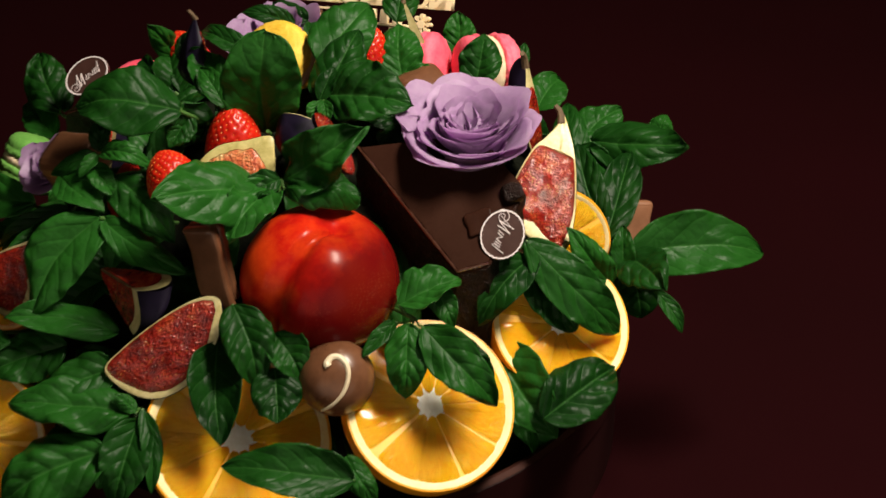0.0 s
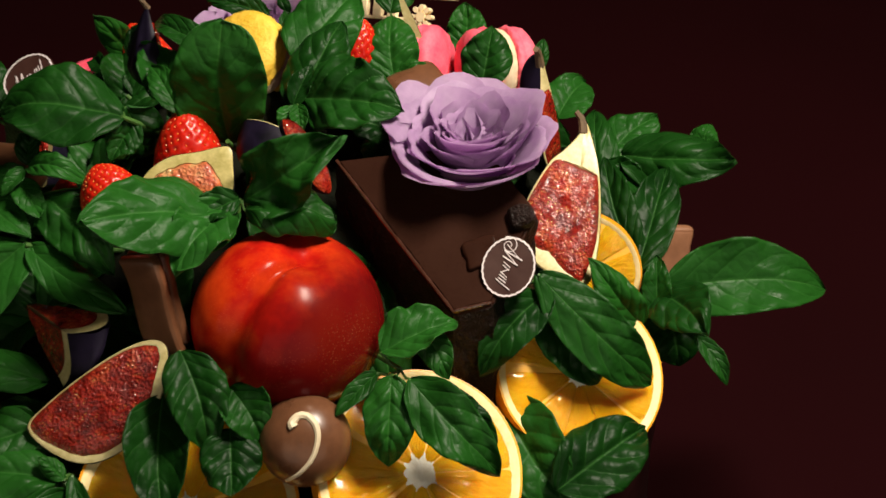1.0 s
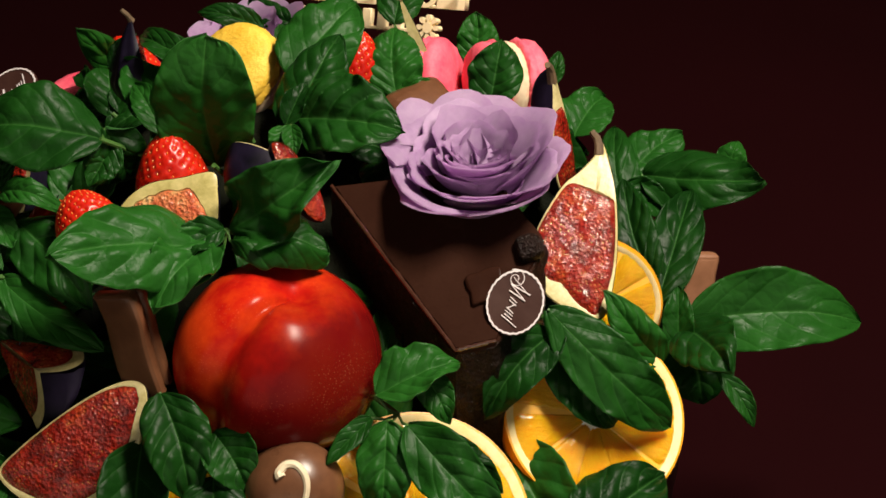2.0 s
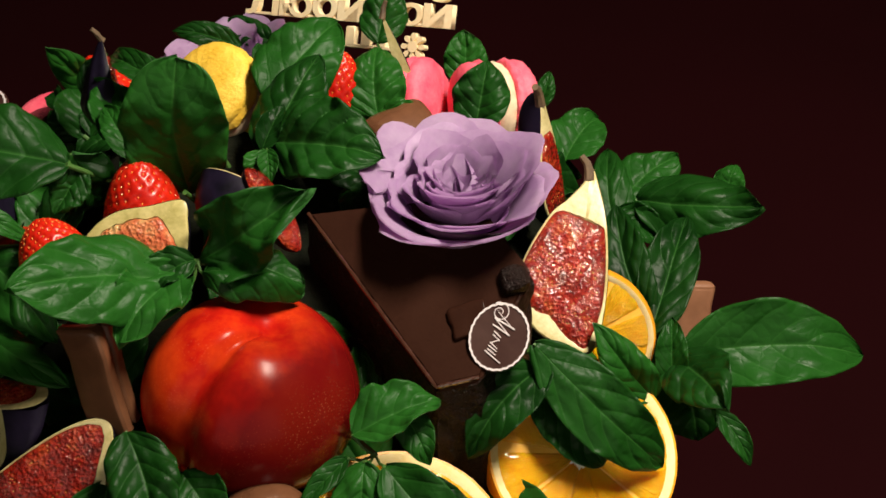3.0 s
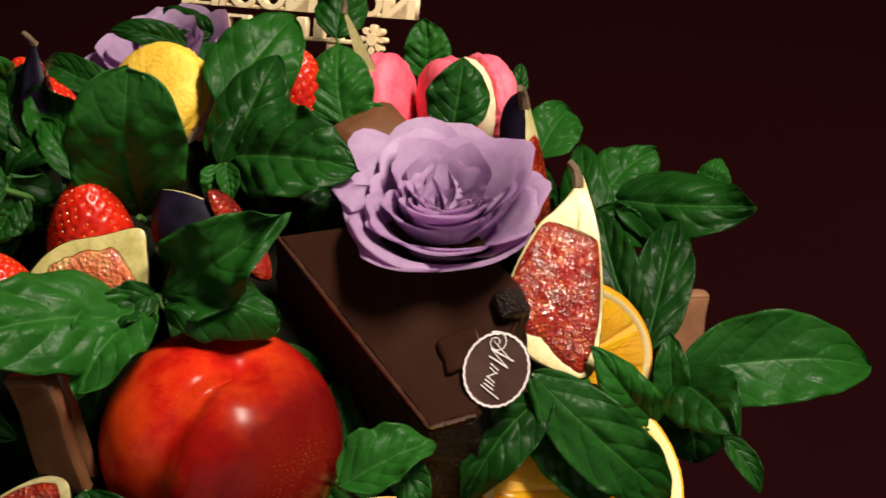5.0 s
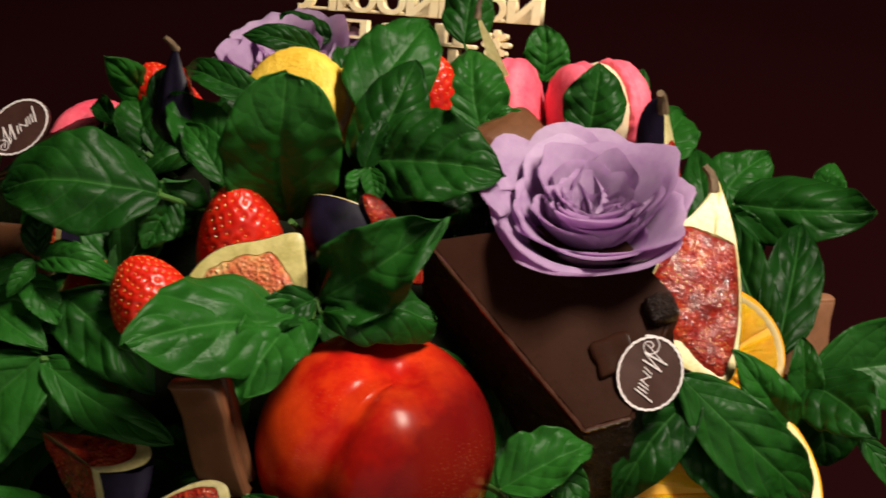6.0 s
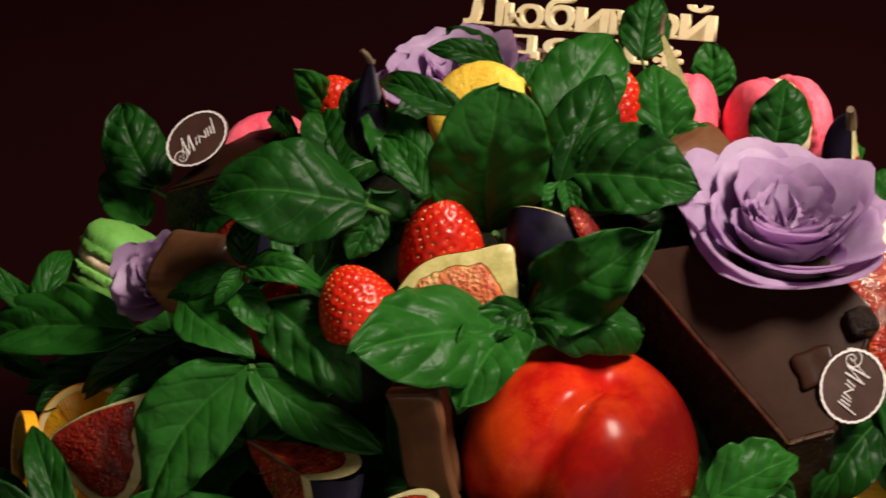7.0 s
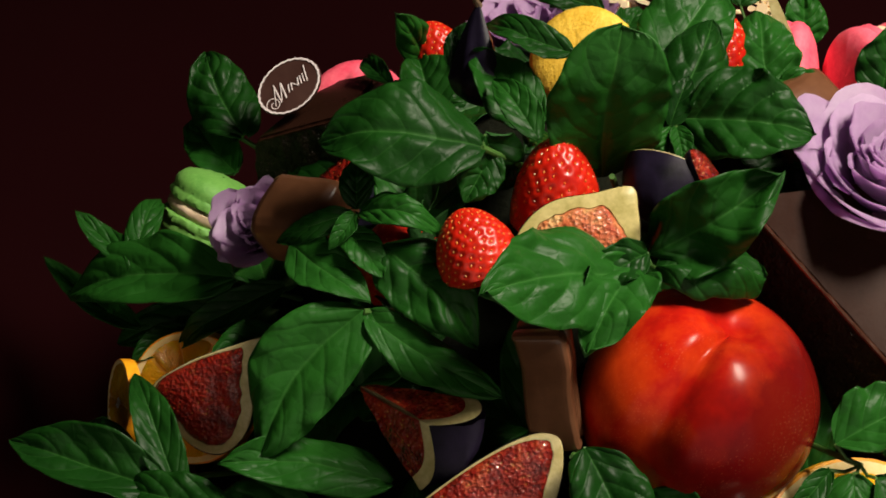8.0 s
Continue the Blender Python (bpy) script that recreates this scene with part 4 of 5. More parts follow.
def topper(left, right, up, high):
    """Plywood cake topper: cut-out lettering, a bar for what is hidden, a flower, and two sticks."""
    left, right = Vector(left), Vector(right)
    t = thing("cake_topper", "laser-cut plywood cake topper with lettering and a flower", "cake topper", frame_at(left, Vector(right - left).cross(Vector(up)), right - left))
    wide = (right - left).length

    def word(text, x, y, tall, fit, name):
        cu = bpy.data.curves.new(name, "FONT")
        cu.body, cu.extrude, cu.offset, cu.shear = text, 0.06, 0.016, 0.0
        ob = bpy.data.objects.new(name, cu)
        scene.collection.objects.link(ob)
        bpy.context.view_layer.update()
        mesh = bpy.data.meshes.new_from_object(ob.evaluated_get(bpy.context.evaluated_depsgraph_get()))
        scene.collection.objects.unlink(ob)
        bpy.data.objects.remove(ob)
        xs = [v.co.x for v in mesh.vertices]
        ys = [v.co.y for v in mesh.vertices]
        kx, ky = fit / (max(xs) - min(xs)), tall / (max(ys) - min(ys))
        for v in mesh.vertices:
            v.co = Vector(((v.co.x - min(xs)) * kx + x, (v.co.y - min(ys)) * ky + y, v.co.z * 0.025))
        mesh.materials.clear()
        mesh.materials.append(PLYWOOD)
        m = new(name, mesh)
        m.parent = t
        return m

    x = 0.0
    widths = {"Л": 0.17, "ю": 0.165, "б": 0.125, "и": 0.135, "м": 0.155, "о": 0.115, "й": 0.135}
    talls = {"Л": 1.0, "б": 1.0, "й": 0.98}
    for c in "Любимой":
        word(c, x, 0.0, high * talls.get(c, 0.70), wide * widths[c] * 0.97, "letter")
        x += wide * widths[c]
    part("joining_strip", block((wide * 0.96, high * 0.10, 0.0028), 0.0003, 1), PLYWOOD, t, local=pose(wide * 0.48, high * 0.05, -0.0004))
    word("Д", wide * 0.15, -high * 0.86, high * 0.66, wide * 0.17, "letter")
    word("о", wide * 0.34, -high * 0.74, high * 0.52, wide * 0.14, "letter")
    for k in range(3):
        part("letter_bar", block((wide * 0.045, high * 0.60, 0.003), 0.0004, 1), PLYWOOD, t, local=pose(wide * (0.53 + 0.075 * k), -high * 0.44, 0))
    part("joining_strip", block((wide * 0.30, high * 0.12, 0.0028), 0.0003, 1), PLYWOOD, t, local=pose(wide * 0.60, -high * 0.74, 0))
    fx, fy, fr = wide * 0.83, -high * 0.62, high * 0.42
    for k in range(8):
        bm = bmesh.new()
        bmesh.ops.create_cone(bm, cap_ends=True, segments=14, radius1=1, radius2=1, depth=0.003)
        for v in bm.verts:
            v.co = Vector((v.co.x * fr * 0.30 + fr * 0.70, v.co.y * fr * 0.19 * (1 + 0.35 * v.co.x), v.co.z))
        part("petal", bm, PLYWOOD, t, local=pose(fx, fy, 0, 0, 0, k * 45))
    bm = bmesh.new()
    bmesh.ops.create_cone(bm, cap_ends=True, segments=20, radius1=fr * 0.42, radius2=fr * 0.42, depth=0.0034)
    part("flower_eye", bm, PLYWOOD, t, local=pose(fx, fy, 0))
    for sx in (0.30, 0.66):
        part("stick", block((0.004, 0.11, 0.003), 0.0004, 1), PLYWOOD, t, local=pose(wide * sx, -high * 0.9 - 0.052, -0.0006))
    return t


# ---- what lies in the box ----
# front and middle
nectarine((0.0155, -0.0355, 0.1390), (0.25, 0.0, 0.966), (-0.43, -0.72, 0.55), 0.0335)
cake_slice([(0.0307, 0.0097, 0.1776), (0.0732, -0.0407, 0.1463), (0.0870, -0.0383, 0.1486), (0.1028, -0.0097, 0.1684), (0.0837, 0.0130, 0.1825)], (-0.04, -0.55, 0.83), 0.046)
printed_disc((0.0926, -0.0288, 0.1566), (-0.05, -0.72, 0.69), (-0.36, -0.66, -0.66), 0.0110, 0.0094)
icing_blob((0.0971, -0.0133, 0.1675), (-0.04, -0.55, 0.83), (0.0045, 0.0042, 0.0030), SPONGE)
icing_blob((0.0832, -0.0227, 0.1583), (-0.04, -0.55, 0.83), (0.0062, 0.0058, 0.0022), DARK_CHOCOLATE)
rose((0.0795, 0.0180, 0.1605), (0.02, -0.09, 0.99), (1, 0, 0), 0.0415, seed=122)
cut_fig((0.1228, 0.0468, 0.1707), (-0.155, -0.778, -0.609), (0.05, -0.62, 0.78), [(-1, 0, 1), (6.7, 3.9, 1), (18, 7.7, 0.7), (34, 10.5, 0.8), (48, 11.3, 1.1), (60, 10.4, 2.4), (63.5, 7, 1.6), (62.6, 0, 3.5), (58.5, -10, 7), (50, -16, 1.5), (37, -18, 0.5), (18.8, -11.6, 0.8), (12, -6.4, 2), (5, -1.8, 2)], 0.011, 18, 0.25, True, label="quartered fig with wet red flesh standing beside the cake")
cut_fig((0.1060, 0.0525, 0.1965), (0.09, -0.15, -0.98), (0.90, -0.40, 0.20), [(-1, 0, 2), (8, 2.4, 1.6), (20, 5, 1.2), (35, 6, 1), (46, 4, 1), (48, -3, 1), (38, -9, 0.8), (22, -8, 0.8), (9, -3, 2)], 0.011, 14, 0.0, True, label="quartered fig with brown-red flesh standing behind the rose")
cut_fig((-0.0046, -0.0099, 0.1950), (-0.831, -0.301, -0.468), (-0.10, -0.75, 0.66), [(0, 0, 3), (2.4, 6.6, 2.6), (7.2, 14, 2.6), (14.5, 19, 2.6), (25, 17, 2.6), (33.5, 7, 2.8), (35.3, -4.5, 3), (29, -8.8, 3.6), (19.7, -9.0, 4.2), (9.8, -4.6, 4)], 0.012, 9, pulp=FIG_PALE, peel=FIG_RIND_GREEN, label="cut fig with pale red flesh and a thick cream rind")
cut_fig((0.0235, 0.0030, 0.1870), (-0.86, 0.40, 0.05), (0.38, 0.74, 0.55), [(0, 0, 2), (6, 7.5, 1.6), (15, 11, 1.6), (24, 8, 1.6), (28, 0, 1.6), (24, -9, 1.6), (15, -12, 1.6), (6, -8, 1.6)], 0.016, 5, label="dark purple quartered fig lying on its cut edge")
cut_fig((0.0140, 0.0030, 0.1985), (0.50, -0.28, -0.82), (0.75, -0.35, 0.56), [(0, 0, 0.3), (5, 5.0, 0.3), (14, 6.4, 0.3), (24, 6.0, 0.3), (31, 1, 0.3), (26, -4.0, 0.4), (14, -4.6, 0.4), (4, -3, 0.4)], 0.006, peel=FIG_FLESH, label="narrow fig slice with orange-brown flesh")
fig_chunk((-0.0798, -0.0242, 0.1377), (-0.0478, -0.0396, 0.1450), (-0.0614, -0.0453, 0.1409), (-0.0638, -0.0514, 0.1221), "chopped fig wedge with dark purple skin")
cut_fig((-0.0252, -0.0538, 0.1401), (-0.870, -0.162, -0.467), (-0.11, -0.85, 0.50), [(0, -1, 2), (5.0, 8.0, 4.0), (14.5, 16.6, 3.4), (27, 22.3, 2.6), (42.4, 22.1, 2.6), (52.9, 14.2, 2.6), (57.9, 0.5, 0.8), (47.1, -4.0, 0.5), (27.4, -7.0, 0.5), (12, -7.4, 0.8), (3.0, -5.4, 2.0)], 0.012, 3)
cut_fig((-0.1077, -0.0086, 0.1423), (-0.849, 0.120, -0.514), (-0.35, -0.85, 0.38), [(-1, -0.6, 2), (5.6, 5.6, 4), (10.6, 15, 4.2), (18.0, 23.2, 3), (27.2, 26.2, 2.6), (34.6, 22, 2.6), (39.2, 12, 2.4), (40, 0.5, 0.6), (26, -2.6, 0.5), (11, -2.2, 1.0)], 0.013, 7, 0.10)
# berries, macarons and chocolates
strawberry((-0.0220, 0.0085, 0.1669), (-0.03, 0.16, 0.99), 0.0300, 0.0272)
strawberry((-0.0444, -0.0137, 0.1685), (-0.37, 0.31, 0.87), 0.0205, 0.0245)
strawberry((0.0332, 0.0709, 0.1678), (0.13, 0.13, 0.98), 0.0340, 0.0220)
strawberry((-0.0440, 0.0904, 0.1594), (-0.37, 0.18, 0.91), 0.0320, 0.0240)
strawberry((-0.0614, 0.0153, 0.1579), (-0.5, 0.2, -0.6), 0.030, 0.026, calyx=True)
macaron((0.0893, 0.0782, 0.1771), (-0.92, -0.36, 0.14), 0.0162, MAC_PINK, "bright pink macaron with pale filling")
macaron((0.0580, 0.0883, 0.1721), (0.93, -0.25, 0.25), 0.0165, MAC_PINK, "bright pink macaron with pale filling")
macaron((-0.0053, 0.0761, 0.1826), (-0.40, -0.52, 0.75), 0.0172, MAC_YELLOW, "yellow macaron standing behind basil leaves")
macaron((-0.1285, 0.0827, 0.1244), (0.40, 0.38, 0.83), 0.0150, MAC_GREEN, "pale green macaron with cream filling", 0.0045)
macaron((-0.0774, 0.1179, 0.1396), (-0.05, -0.55, 0.80), 0.0175, MAC_PINK, "bright pink macaron with pale filling")
truffle((0.0225, -0.0735, 0.1160), (0.0, -0.80, 0.60), (0.0, 0.6, 0.8), 0.0160)
chocolate_bar((-0.0286, -0.0454, 0.1545), (-0.18, 0.11, 0.98), (0.92, -0.25, 0.25), (0.0138, 0.0110, 0.0385), MILK_CHOCOLATE, "two-layer milk chocolate wafer bar stuck in upright")
chocolate_cube((-0.0958, 0.0259, 0.1613), (-0.35, -0.25, 0.9), (0.8, -0.5, 0.2), (0.028, 0.025, 0.019), MILK_CHOCOLATE, "milk chocolate praline with a ridged top")
chocolate_cube((0.0590, 0.0540, 0.1748), (0.25, -0.35, 0.9), (0.7, 0.6, 0.1), (0.028, 0.026, 0.024), MILK_CHOCOLATE, "milk chocolate praline with a ridged top")
chocolate_bar((0.1572, 0.0456, 0.1087), (0.1, 0.3, 0.95), (0.3, -0.9, 0.3), (0.006, 0.018, 0.028), PALE_CHOCOLATE, "thin pale milk chocolate piece", 1)
# a second cake slice and roses at the shaded side
cake_slice([(-0.1145, 0.0965, 0.1491), (-0.0834, 0.0843, 0.1557), (-0.0660, 0.1080, 0.1593), (-0.0919, 0.1221, 0.1559)], (-0.42, 0.16, 0.89), 0.042, ridge=False)
printed_disc((-0.1007, 0.1014, 0.1618), (-0.15, -0.71, 0.68), (0.81, 0.36, 0.46), 0.0116, 0.0084)
rose((-0.0090, 0.1415, 0.1440), (-0.10, -0.15, 0.98), (1, 0, 0), 0.0370, (5, 6, 6, 6), 7, "pale mauve rose at the back of the box")
rose((-0.1060, 0.0430, 0.1415), (-0.45, -0.45, 0.77), (0, 1, 0), 0.0205, (5, 5, 6, 6), 3, "pale mauve rose partly covered by chocolate")
fig((-0.0419, 0.0650, 0.2120), (-0.0369, 0.0590, 0.1800), (-0.9, -0.2, -0.2), (0.0, 0.9, 0.3), 0.0125)
fig((0.0504, 0.0906, 0.2072), (0.0624, 0.0726, 0.1592), (0.9, -0.3, -0.1), (0.5, -0.8, 0.4), 0.0075, neck=0.25)
fig((0.0254, 0.0751, 0.1914), (0.0275, 0.0555, 0.1815), (0.8, -0.5, -0.1), (0.5, -0.8, 0.3), 0.0085)
fig((-0.0780, 0.0427, 0.1750), (-0.0928, 0.0447, 0.1600), (0.2, -0.7, -0.5), (-0.2, -0.8, 0.5), 0.0200)
# orange slices round the front
orange_slice((0.0605, -0.0690, 0.0960), (0.26, -0.57, 0.78), (0, 0.5, 0.86), 0.0375)
orange_slice((-0.0203, -0.0770, 0.0852), (0.12, -0.58, 0.80), (0.2, 0.5, 0.86), 0.0395)
orange_slice((0.1180, -0.0240, 0.1050), (0.30, -0.62, 0.72), (0.1, 0.5, 0.86), 0.0325)
orange_slice((0.1215, 0.0240, 0.1180), (-0.05, -0.88, 0.46), (0.1, 0.5, 0.86), 0.0235)
orange_slice((-0.1310, 0.0190, 0.0985), (-0.35, -0.75, 0.55), (0.1, 0.5, 0.86), 0.0210)
orange_slice((-0.1358, -0.0526, 0.0678), (-0.35, -0.80, 0.48), (0.1, 0.5, 0.86), 0.0360)
orange_slice((-0.1515, 0.0068, 0.1071), (-0.93, -0.25, 0.25), (0.1, 0.5, 0.86), 0.0135, 0.004)
topper((-0.0080, 0.1606, 0.1722), (0.0744, 0.1164, 0.1876), (0.10, 0.50, 0.86), 0.0122)

# ---- basil ----
sprig("small glossy basil sprig over the orange slice", (0.0555, -0.0616, 0.1371), [
    ((0.0486, -0.0581, 0.1419), (0.0744, -0.0484, 0.1495), 0.0188, (-0.13, -0.37, 0.92), 0.07, 0.50, 0.00, 0.10, 0.74),
    ((0.0525, -0.0657, 0.1381), (0.0509, -0.0849, 0.1137), 0.0182, (0.00, -0.78, 0.62), 0.07, -0.25, 0.00, 0.10, 0.74),
    ((0.0586, -0.0665, 0.1370), (0.0898, -0.0879, 0.1139), 0.0205, (0.06, -0.69, 0.72), 0.06, 0.20, 0.00, 0.15, 0.74),
    ((0.0695, -0.0670, 0.1331), (0.0899, -0.0732, 0.1139), 0.0113, (0.30, -0.76, 0.57), 0.03, 0.50, 0.00, 0.10, 0.74),
    ((0.0616, -0.0472, 0.1440), (0.0715, -0.0602, 0.1323), 0.0118, (-0.06, -0.69, 0.72), 0.03, 0.25, 0.00, 0.10, 0.74),
    ((0.0473, -0.0621, 0.1361), (0.0334, -0.0749, 0.1279), 0.0075, (0.00, -0.54, 0.84), 0.03, 0.50, 0.00, 0.10, 0.74),
])
sprig("long ridged basil leaves draped over an orange slice", (0.1040, -0.0180, 0.1430), [
    ((0.1035, -0.0225, 0.1492), (0.1470, -0.0340, 0.1065), 0.0225, (-0.12, -0.66, 0.74), 0.05, -0.30, 0.00, 0.06, 0.60, 0.7),
    ((0.1040, -0.0210, 0.1310), (0.1260, -0.0350, 0.1100), 0.0200, (0.04, -0.74, 0.67), 0.07, 0.25, 0.00, 0.10, 0.66),
    ((0.1065, -0.0210, 0.1400), (0.0830, -0.0450, 0.1230), 0.0190, (0.25, -0.45, 0.86), 0.09, 0.45, 0.00, 0.12, 0.74),
])
sprig("broad dark basil leaves at the box rim", (0.0966, -0.0370, 0.0970), [
    ((0.0911, -0.0362, 0.1031), (0.1137, -0.0705, 0.0836), 0.0290, (-0.19, -0.57, 0.80), 0.03, 0.45, 0.00, 0.10, 0.74),
    ((0.1094, -0.0676, 0.0876), (0.1438, -0.0412, 0.0969), 0.0275, (0.18, -0.53, 0.83), 0.06, 0.35, 0.00, 0.10, 0.74),
])
sprig("basil sprig with one long leaf reaching past the box rim", (0.1509, 0.0167, 0.1137), [
    ((0.1529, 0.0174, 0.1148), (0.2163, 0.0175, 0.1172), 0.0300, (-0.03, -0.67, 0.74), 0.02, 0.15, 0.00, 0.06, 0.70, 0.35),
    ((0.1511, 0.0162, 0.1131), (0.1646, -0.0165, 0.1203), 0.0242, (-0.48, -0.00, 0.88), 0.06, 0.40, 0.00, 0.10, 0.74),
    ((0.1629, -0.0074, 0.1110), (0.1750, -0.0181, 0.0957), 0.0076, (0.12, -0.76, 0.63), 0.03, 0.40, 0.00, 0.10, 0.74),
    ((0.1538, 0.0213, 0.1064), (0.1595, 0.0065, 0.0852), 0.0262, (-0.09, -0.83, 0.55), 0.03, 0.25, 0.00, 0.10, 0.74),
    ((0.1498, 0.0079, 0.1080), (0.1500, 0.0213, 0.1275), 0.0114, (-0.09, -0.82, 0.57), 0.03, 0.40, 0.00, 0.10, 0.74),
    ((0.1430, -0.0060, 0.1140), (0.1240, -0.0040, 0.1420), 0.0150, (-0.04, -0.69, 0.72), 0.04, 0.25, 0.00, 0.10, 0.74),
    ((0.1432, 0.0257, 0.1161), (0.1578, 0.0669, 0.1413), 0.0201, (-0.03, -0.51, 0.86), 0.03, 0.30, 0.00, 0.10, 0.74),
    ((0.1427, 0.0320, 0.1181), (0.1319, 0.0638, 0.1463), 0.0174, (-0.10, -0.68, 0.73), 0.03, 0.25, 0.00, 0.10, 0.74),
])
sprig("basil sprig leaning out over the box rim", (0.1410, 0.1035, 0.1181), [
    ((0.1419, 0.1002, 0.1240), (0.1863, 0.0806, 0.1337), 0.0265, (-0.41, -0.57, 0.72), 0.06, 0.20, 0.00, 0.15, 0.74),
    ((0.1356, 0.1059, 0.1180), (0.1589, 0.1264, 0.1271), 0.0238, (0.05, -0.45, 0.89), 0.09, 0.20, 0.00, 0.10, 0.74),
    ((0.1386, 0.0835, 0.1068), (0.1315, 0.1179, 0.1388), 0.0195, (-0.07, -0.69, 0.72), 0.06, 0.25, 0.00, 0.10, 0.74),
    ((0.1763, 0.1069, 0.1189), (0.1798, 0.1147, 0.1308), 0.0124, (-0.14, -0.81, 0.57), 0.03, 0.25, 0.00, 0.10, 0.74),
    ((0.1151, 0.1088, 0.1359), (0.1284, 0.1289, 0.1441), 0.0213, (0.08, -0.42, 0.90), 0.07, 0.40, 0.00, 0.10, 0.74),
    ((0.1295, 0.0903, 0.1024), (0.1178, 0.1153, 0.1242), 0.0168, (-0.09, -0.68, 0.73), 0.03, 0.25, 0.00, 0.10, 0.74),
    ((0.1332, 0.0946, 0.1227), (0.1524, 0.0880, 0.1136), 0.0139, (0.13, -0.66, 0.74), 0.03, 0.30, 0.00, 0.10, 0.74),
    ((0.1457, 0.0765, 0.0897), (0.1381, 0.0975, 0.1094), 0.0168, (-0.09, -0.70, 0.71), 0.03, 0.25, 0.00, 0.10, 0.74),
])
sprig("basil sprig with broad ribbed leaves at the top of the heap", (0.0150, 0.0401, 0.1876), [
    ((0.0180, 0.0372, 0.1870), (0.0545, 0.0240, 0.1905), 0.0300, (-0.15, -0.58, 0.80), 0.07, 0.20, 0.00, 0.10, 0.70, 1.5),
    ((0.0129, 0.0373, 0.1835), (0.0310, 0.0644, 0.2078), 0.0228, (0.04, -0.68, 0.73), 0.03, -0.40, 0.00, 0.10, 0.74),
    ((0.0119, 0.0581, 0.1925), (0.0359, 0.0860, 0.2087), 0.0279, (0.11, -0.57, 0.81), 0.08, 0.20, 0.00, 0.10, 0.74),
    ((0.0138, 0.0352, 0.1858), (0.0206, 0.0463, 0.1967), 0.0086, (0.03, -0.71, 0.71), 0.03, 0.40, 0.00, 0.10, 0.74),
    ((0.0138, 0.0352, 0.1858), (0.0111, 0.0261, 0.1779), 0.0115, (0.10, -0.67, 0.74), 0.03, 0.30, 0.00, 0.10, 0.74),
    ((0.0156, 0.0343, 0.1863), (0.0170, 0.0249, 0.1797), 0.0070, (0.02, -0.57, 0.82), 0.03, 0.50, 0.00, 0.10, 0.74),
])
sprig("curled basil leaves lying over the nectarine", (-0.0003, -0.0193, 0.1787), [
    ((0.0004, -0.0178, 0.1776), (0.0333, -0.0200, 0.2048), 0.0246, (-0.39, -0.82, 0.41), 0.08, 0.35, 0.00, 0.30, 0.74),
    ((0.0016, -0.0231, 0.1769), (0.0330, -0.0236, 0.1742), 0.0209, (0.08, -0.28, 0.96), 0.11, 0.30, 0.00, 0.28, 0.66),
    ((-0.0024, -0.0241, 0.1723), (-0.0504, -0.0547, 0.1919), 0.0310, (0.54, -0.36, 0.76), 0.08, 0.15, 0.00, 0.10, 0.70, 0.9),
    ((-0.0007, -0.0216, 0.1807), (-0.0196, -0.0305, 0.1763), 0.0118, (0.02, -0.49, 0.87), 0.08, 0.55, 0.00, 0.16, 0.74),
    ((-0.0038, -0.0238, 0.1774), (-0.0191, -0.0519, 0.1731), 0.0197, (0.24, -0.28, 0.93), 0.08, 0.45, 0.00, 0.26, 0.70),
])
sprig("basil sprig with bright curling leaves", (-0.0805, 0.0040, 0.1775), [
    ((-0.0810, 0.0040, 0.1780), (-0.1032, 0.0100, 0.1638), 0.0085, (-0.25, -0.55, 0.80), 0.12, 0.30, 0.00, 0.12, 0.74),
    ((-0.0990, 0.0060, 0.1665), (-0.0780, -0.0185, 0.1655), 0.0165, (-0.15, -0.45, 0.88), 0.07, 0.30, 0.00, 0.12, 0.70),
    ((-0.0840, 0.0010, 0.1745), (-0.0728, -0.0130, 0.1668), 0.0105, (0.05, -0.59, 0.81), 0.10, 0.25, 0.00, 0.10, 0.70),
    ((-0.0800, 0.0055, 0.1785), (-0.0790, 0.0180, 0.1880), 0.0100, (-0.10, -0.75, 0.65), 0.03, 0.45, 0.00, 0.10, 0.74),
    ((-0.0790, 0.0030, 0.1790), (-0.0562, -0.0070, 0.1800), 0.0100, (0.05, -0.57, 0.82), 0.26, 0.30, 0.00, 0.10, 0.74),
    ((-0.0805, 0.0030, 0.1785), (-0.0880, -0.0060, 0.1735), 0.0060, (0.0, -0.55, 0.83), 0.05, 0.50, 0.00, 0.10, 0.74),
])
sprig("broad dark basil leaves spread between the figs", (-0.0787, -0.0182, 0.1599), [
    ((-0.0738, -0.0030, 0.1712), (-0.0479, -0.0290, 0.1581), 0.0230, (-0.09, -0.52, 0.85), 0.07, 0.25, 0.00, 0.15, 0.74),
    ((-0.0785, -0.0180, 0.1603), (-0.1078, -0.0359, 0.1232), 0.0280, (-0.23, -0.79, 0.56), 0.07, 0.28, 0.00, 0.10, 0.74),
    ((-0.0780, -0.0172, 0.1580), (-0.0409, -0.0403, 0.1466), 0.0150, (-0.02, -0.47, 0.88), 0.04, 0.25, 0.00, 0.10, 0.74),
    ((-0.0921, -0.0086, 0.1549), (-0.0753, -0.0147, 0.1582), 0.0106, (-0.33, -0.44, 0.84), 0.03, 0.25, 0.00, 0.10, 0.74),
])
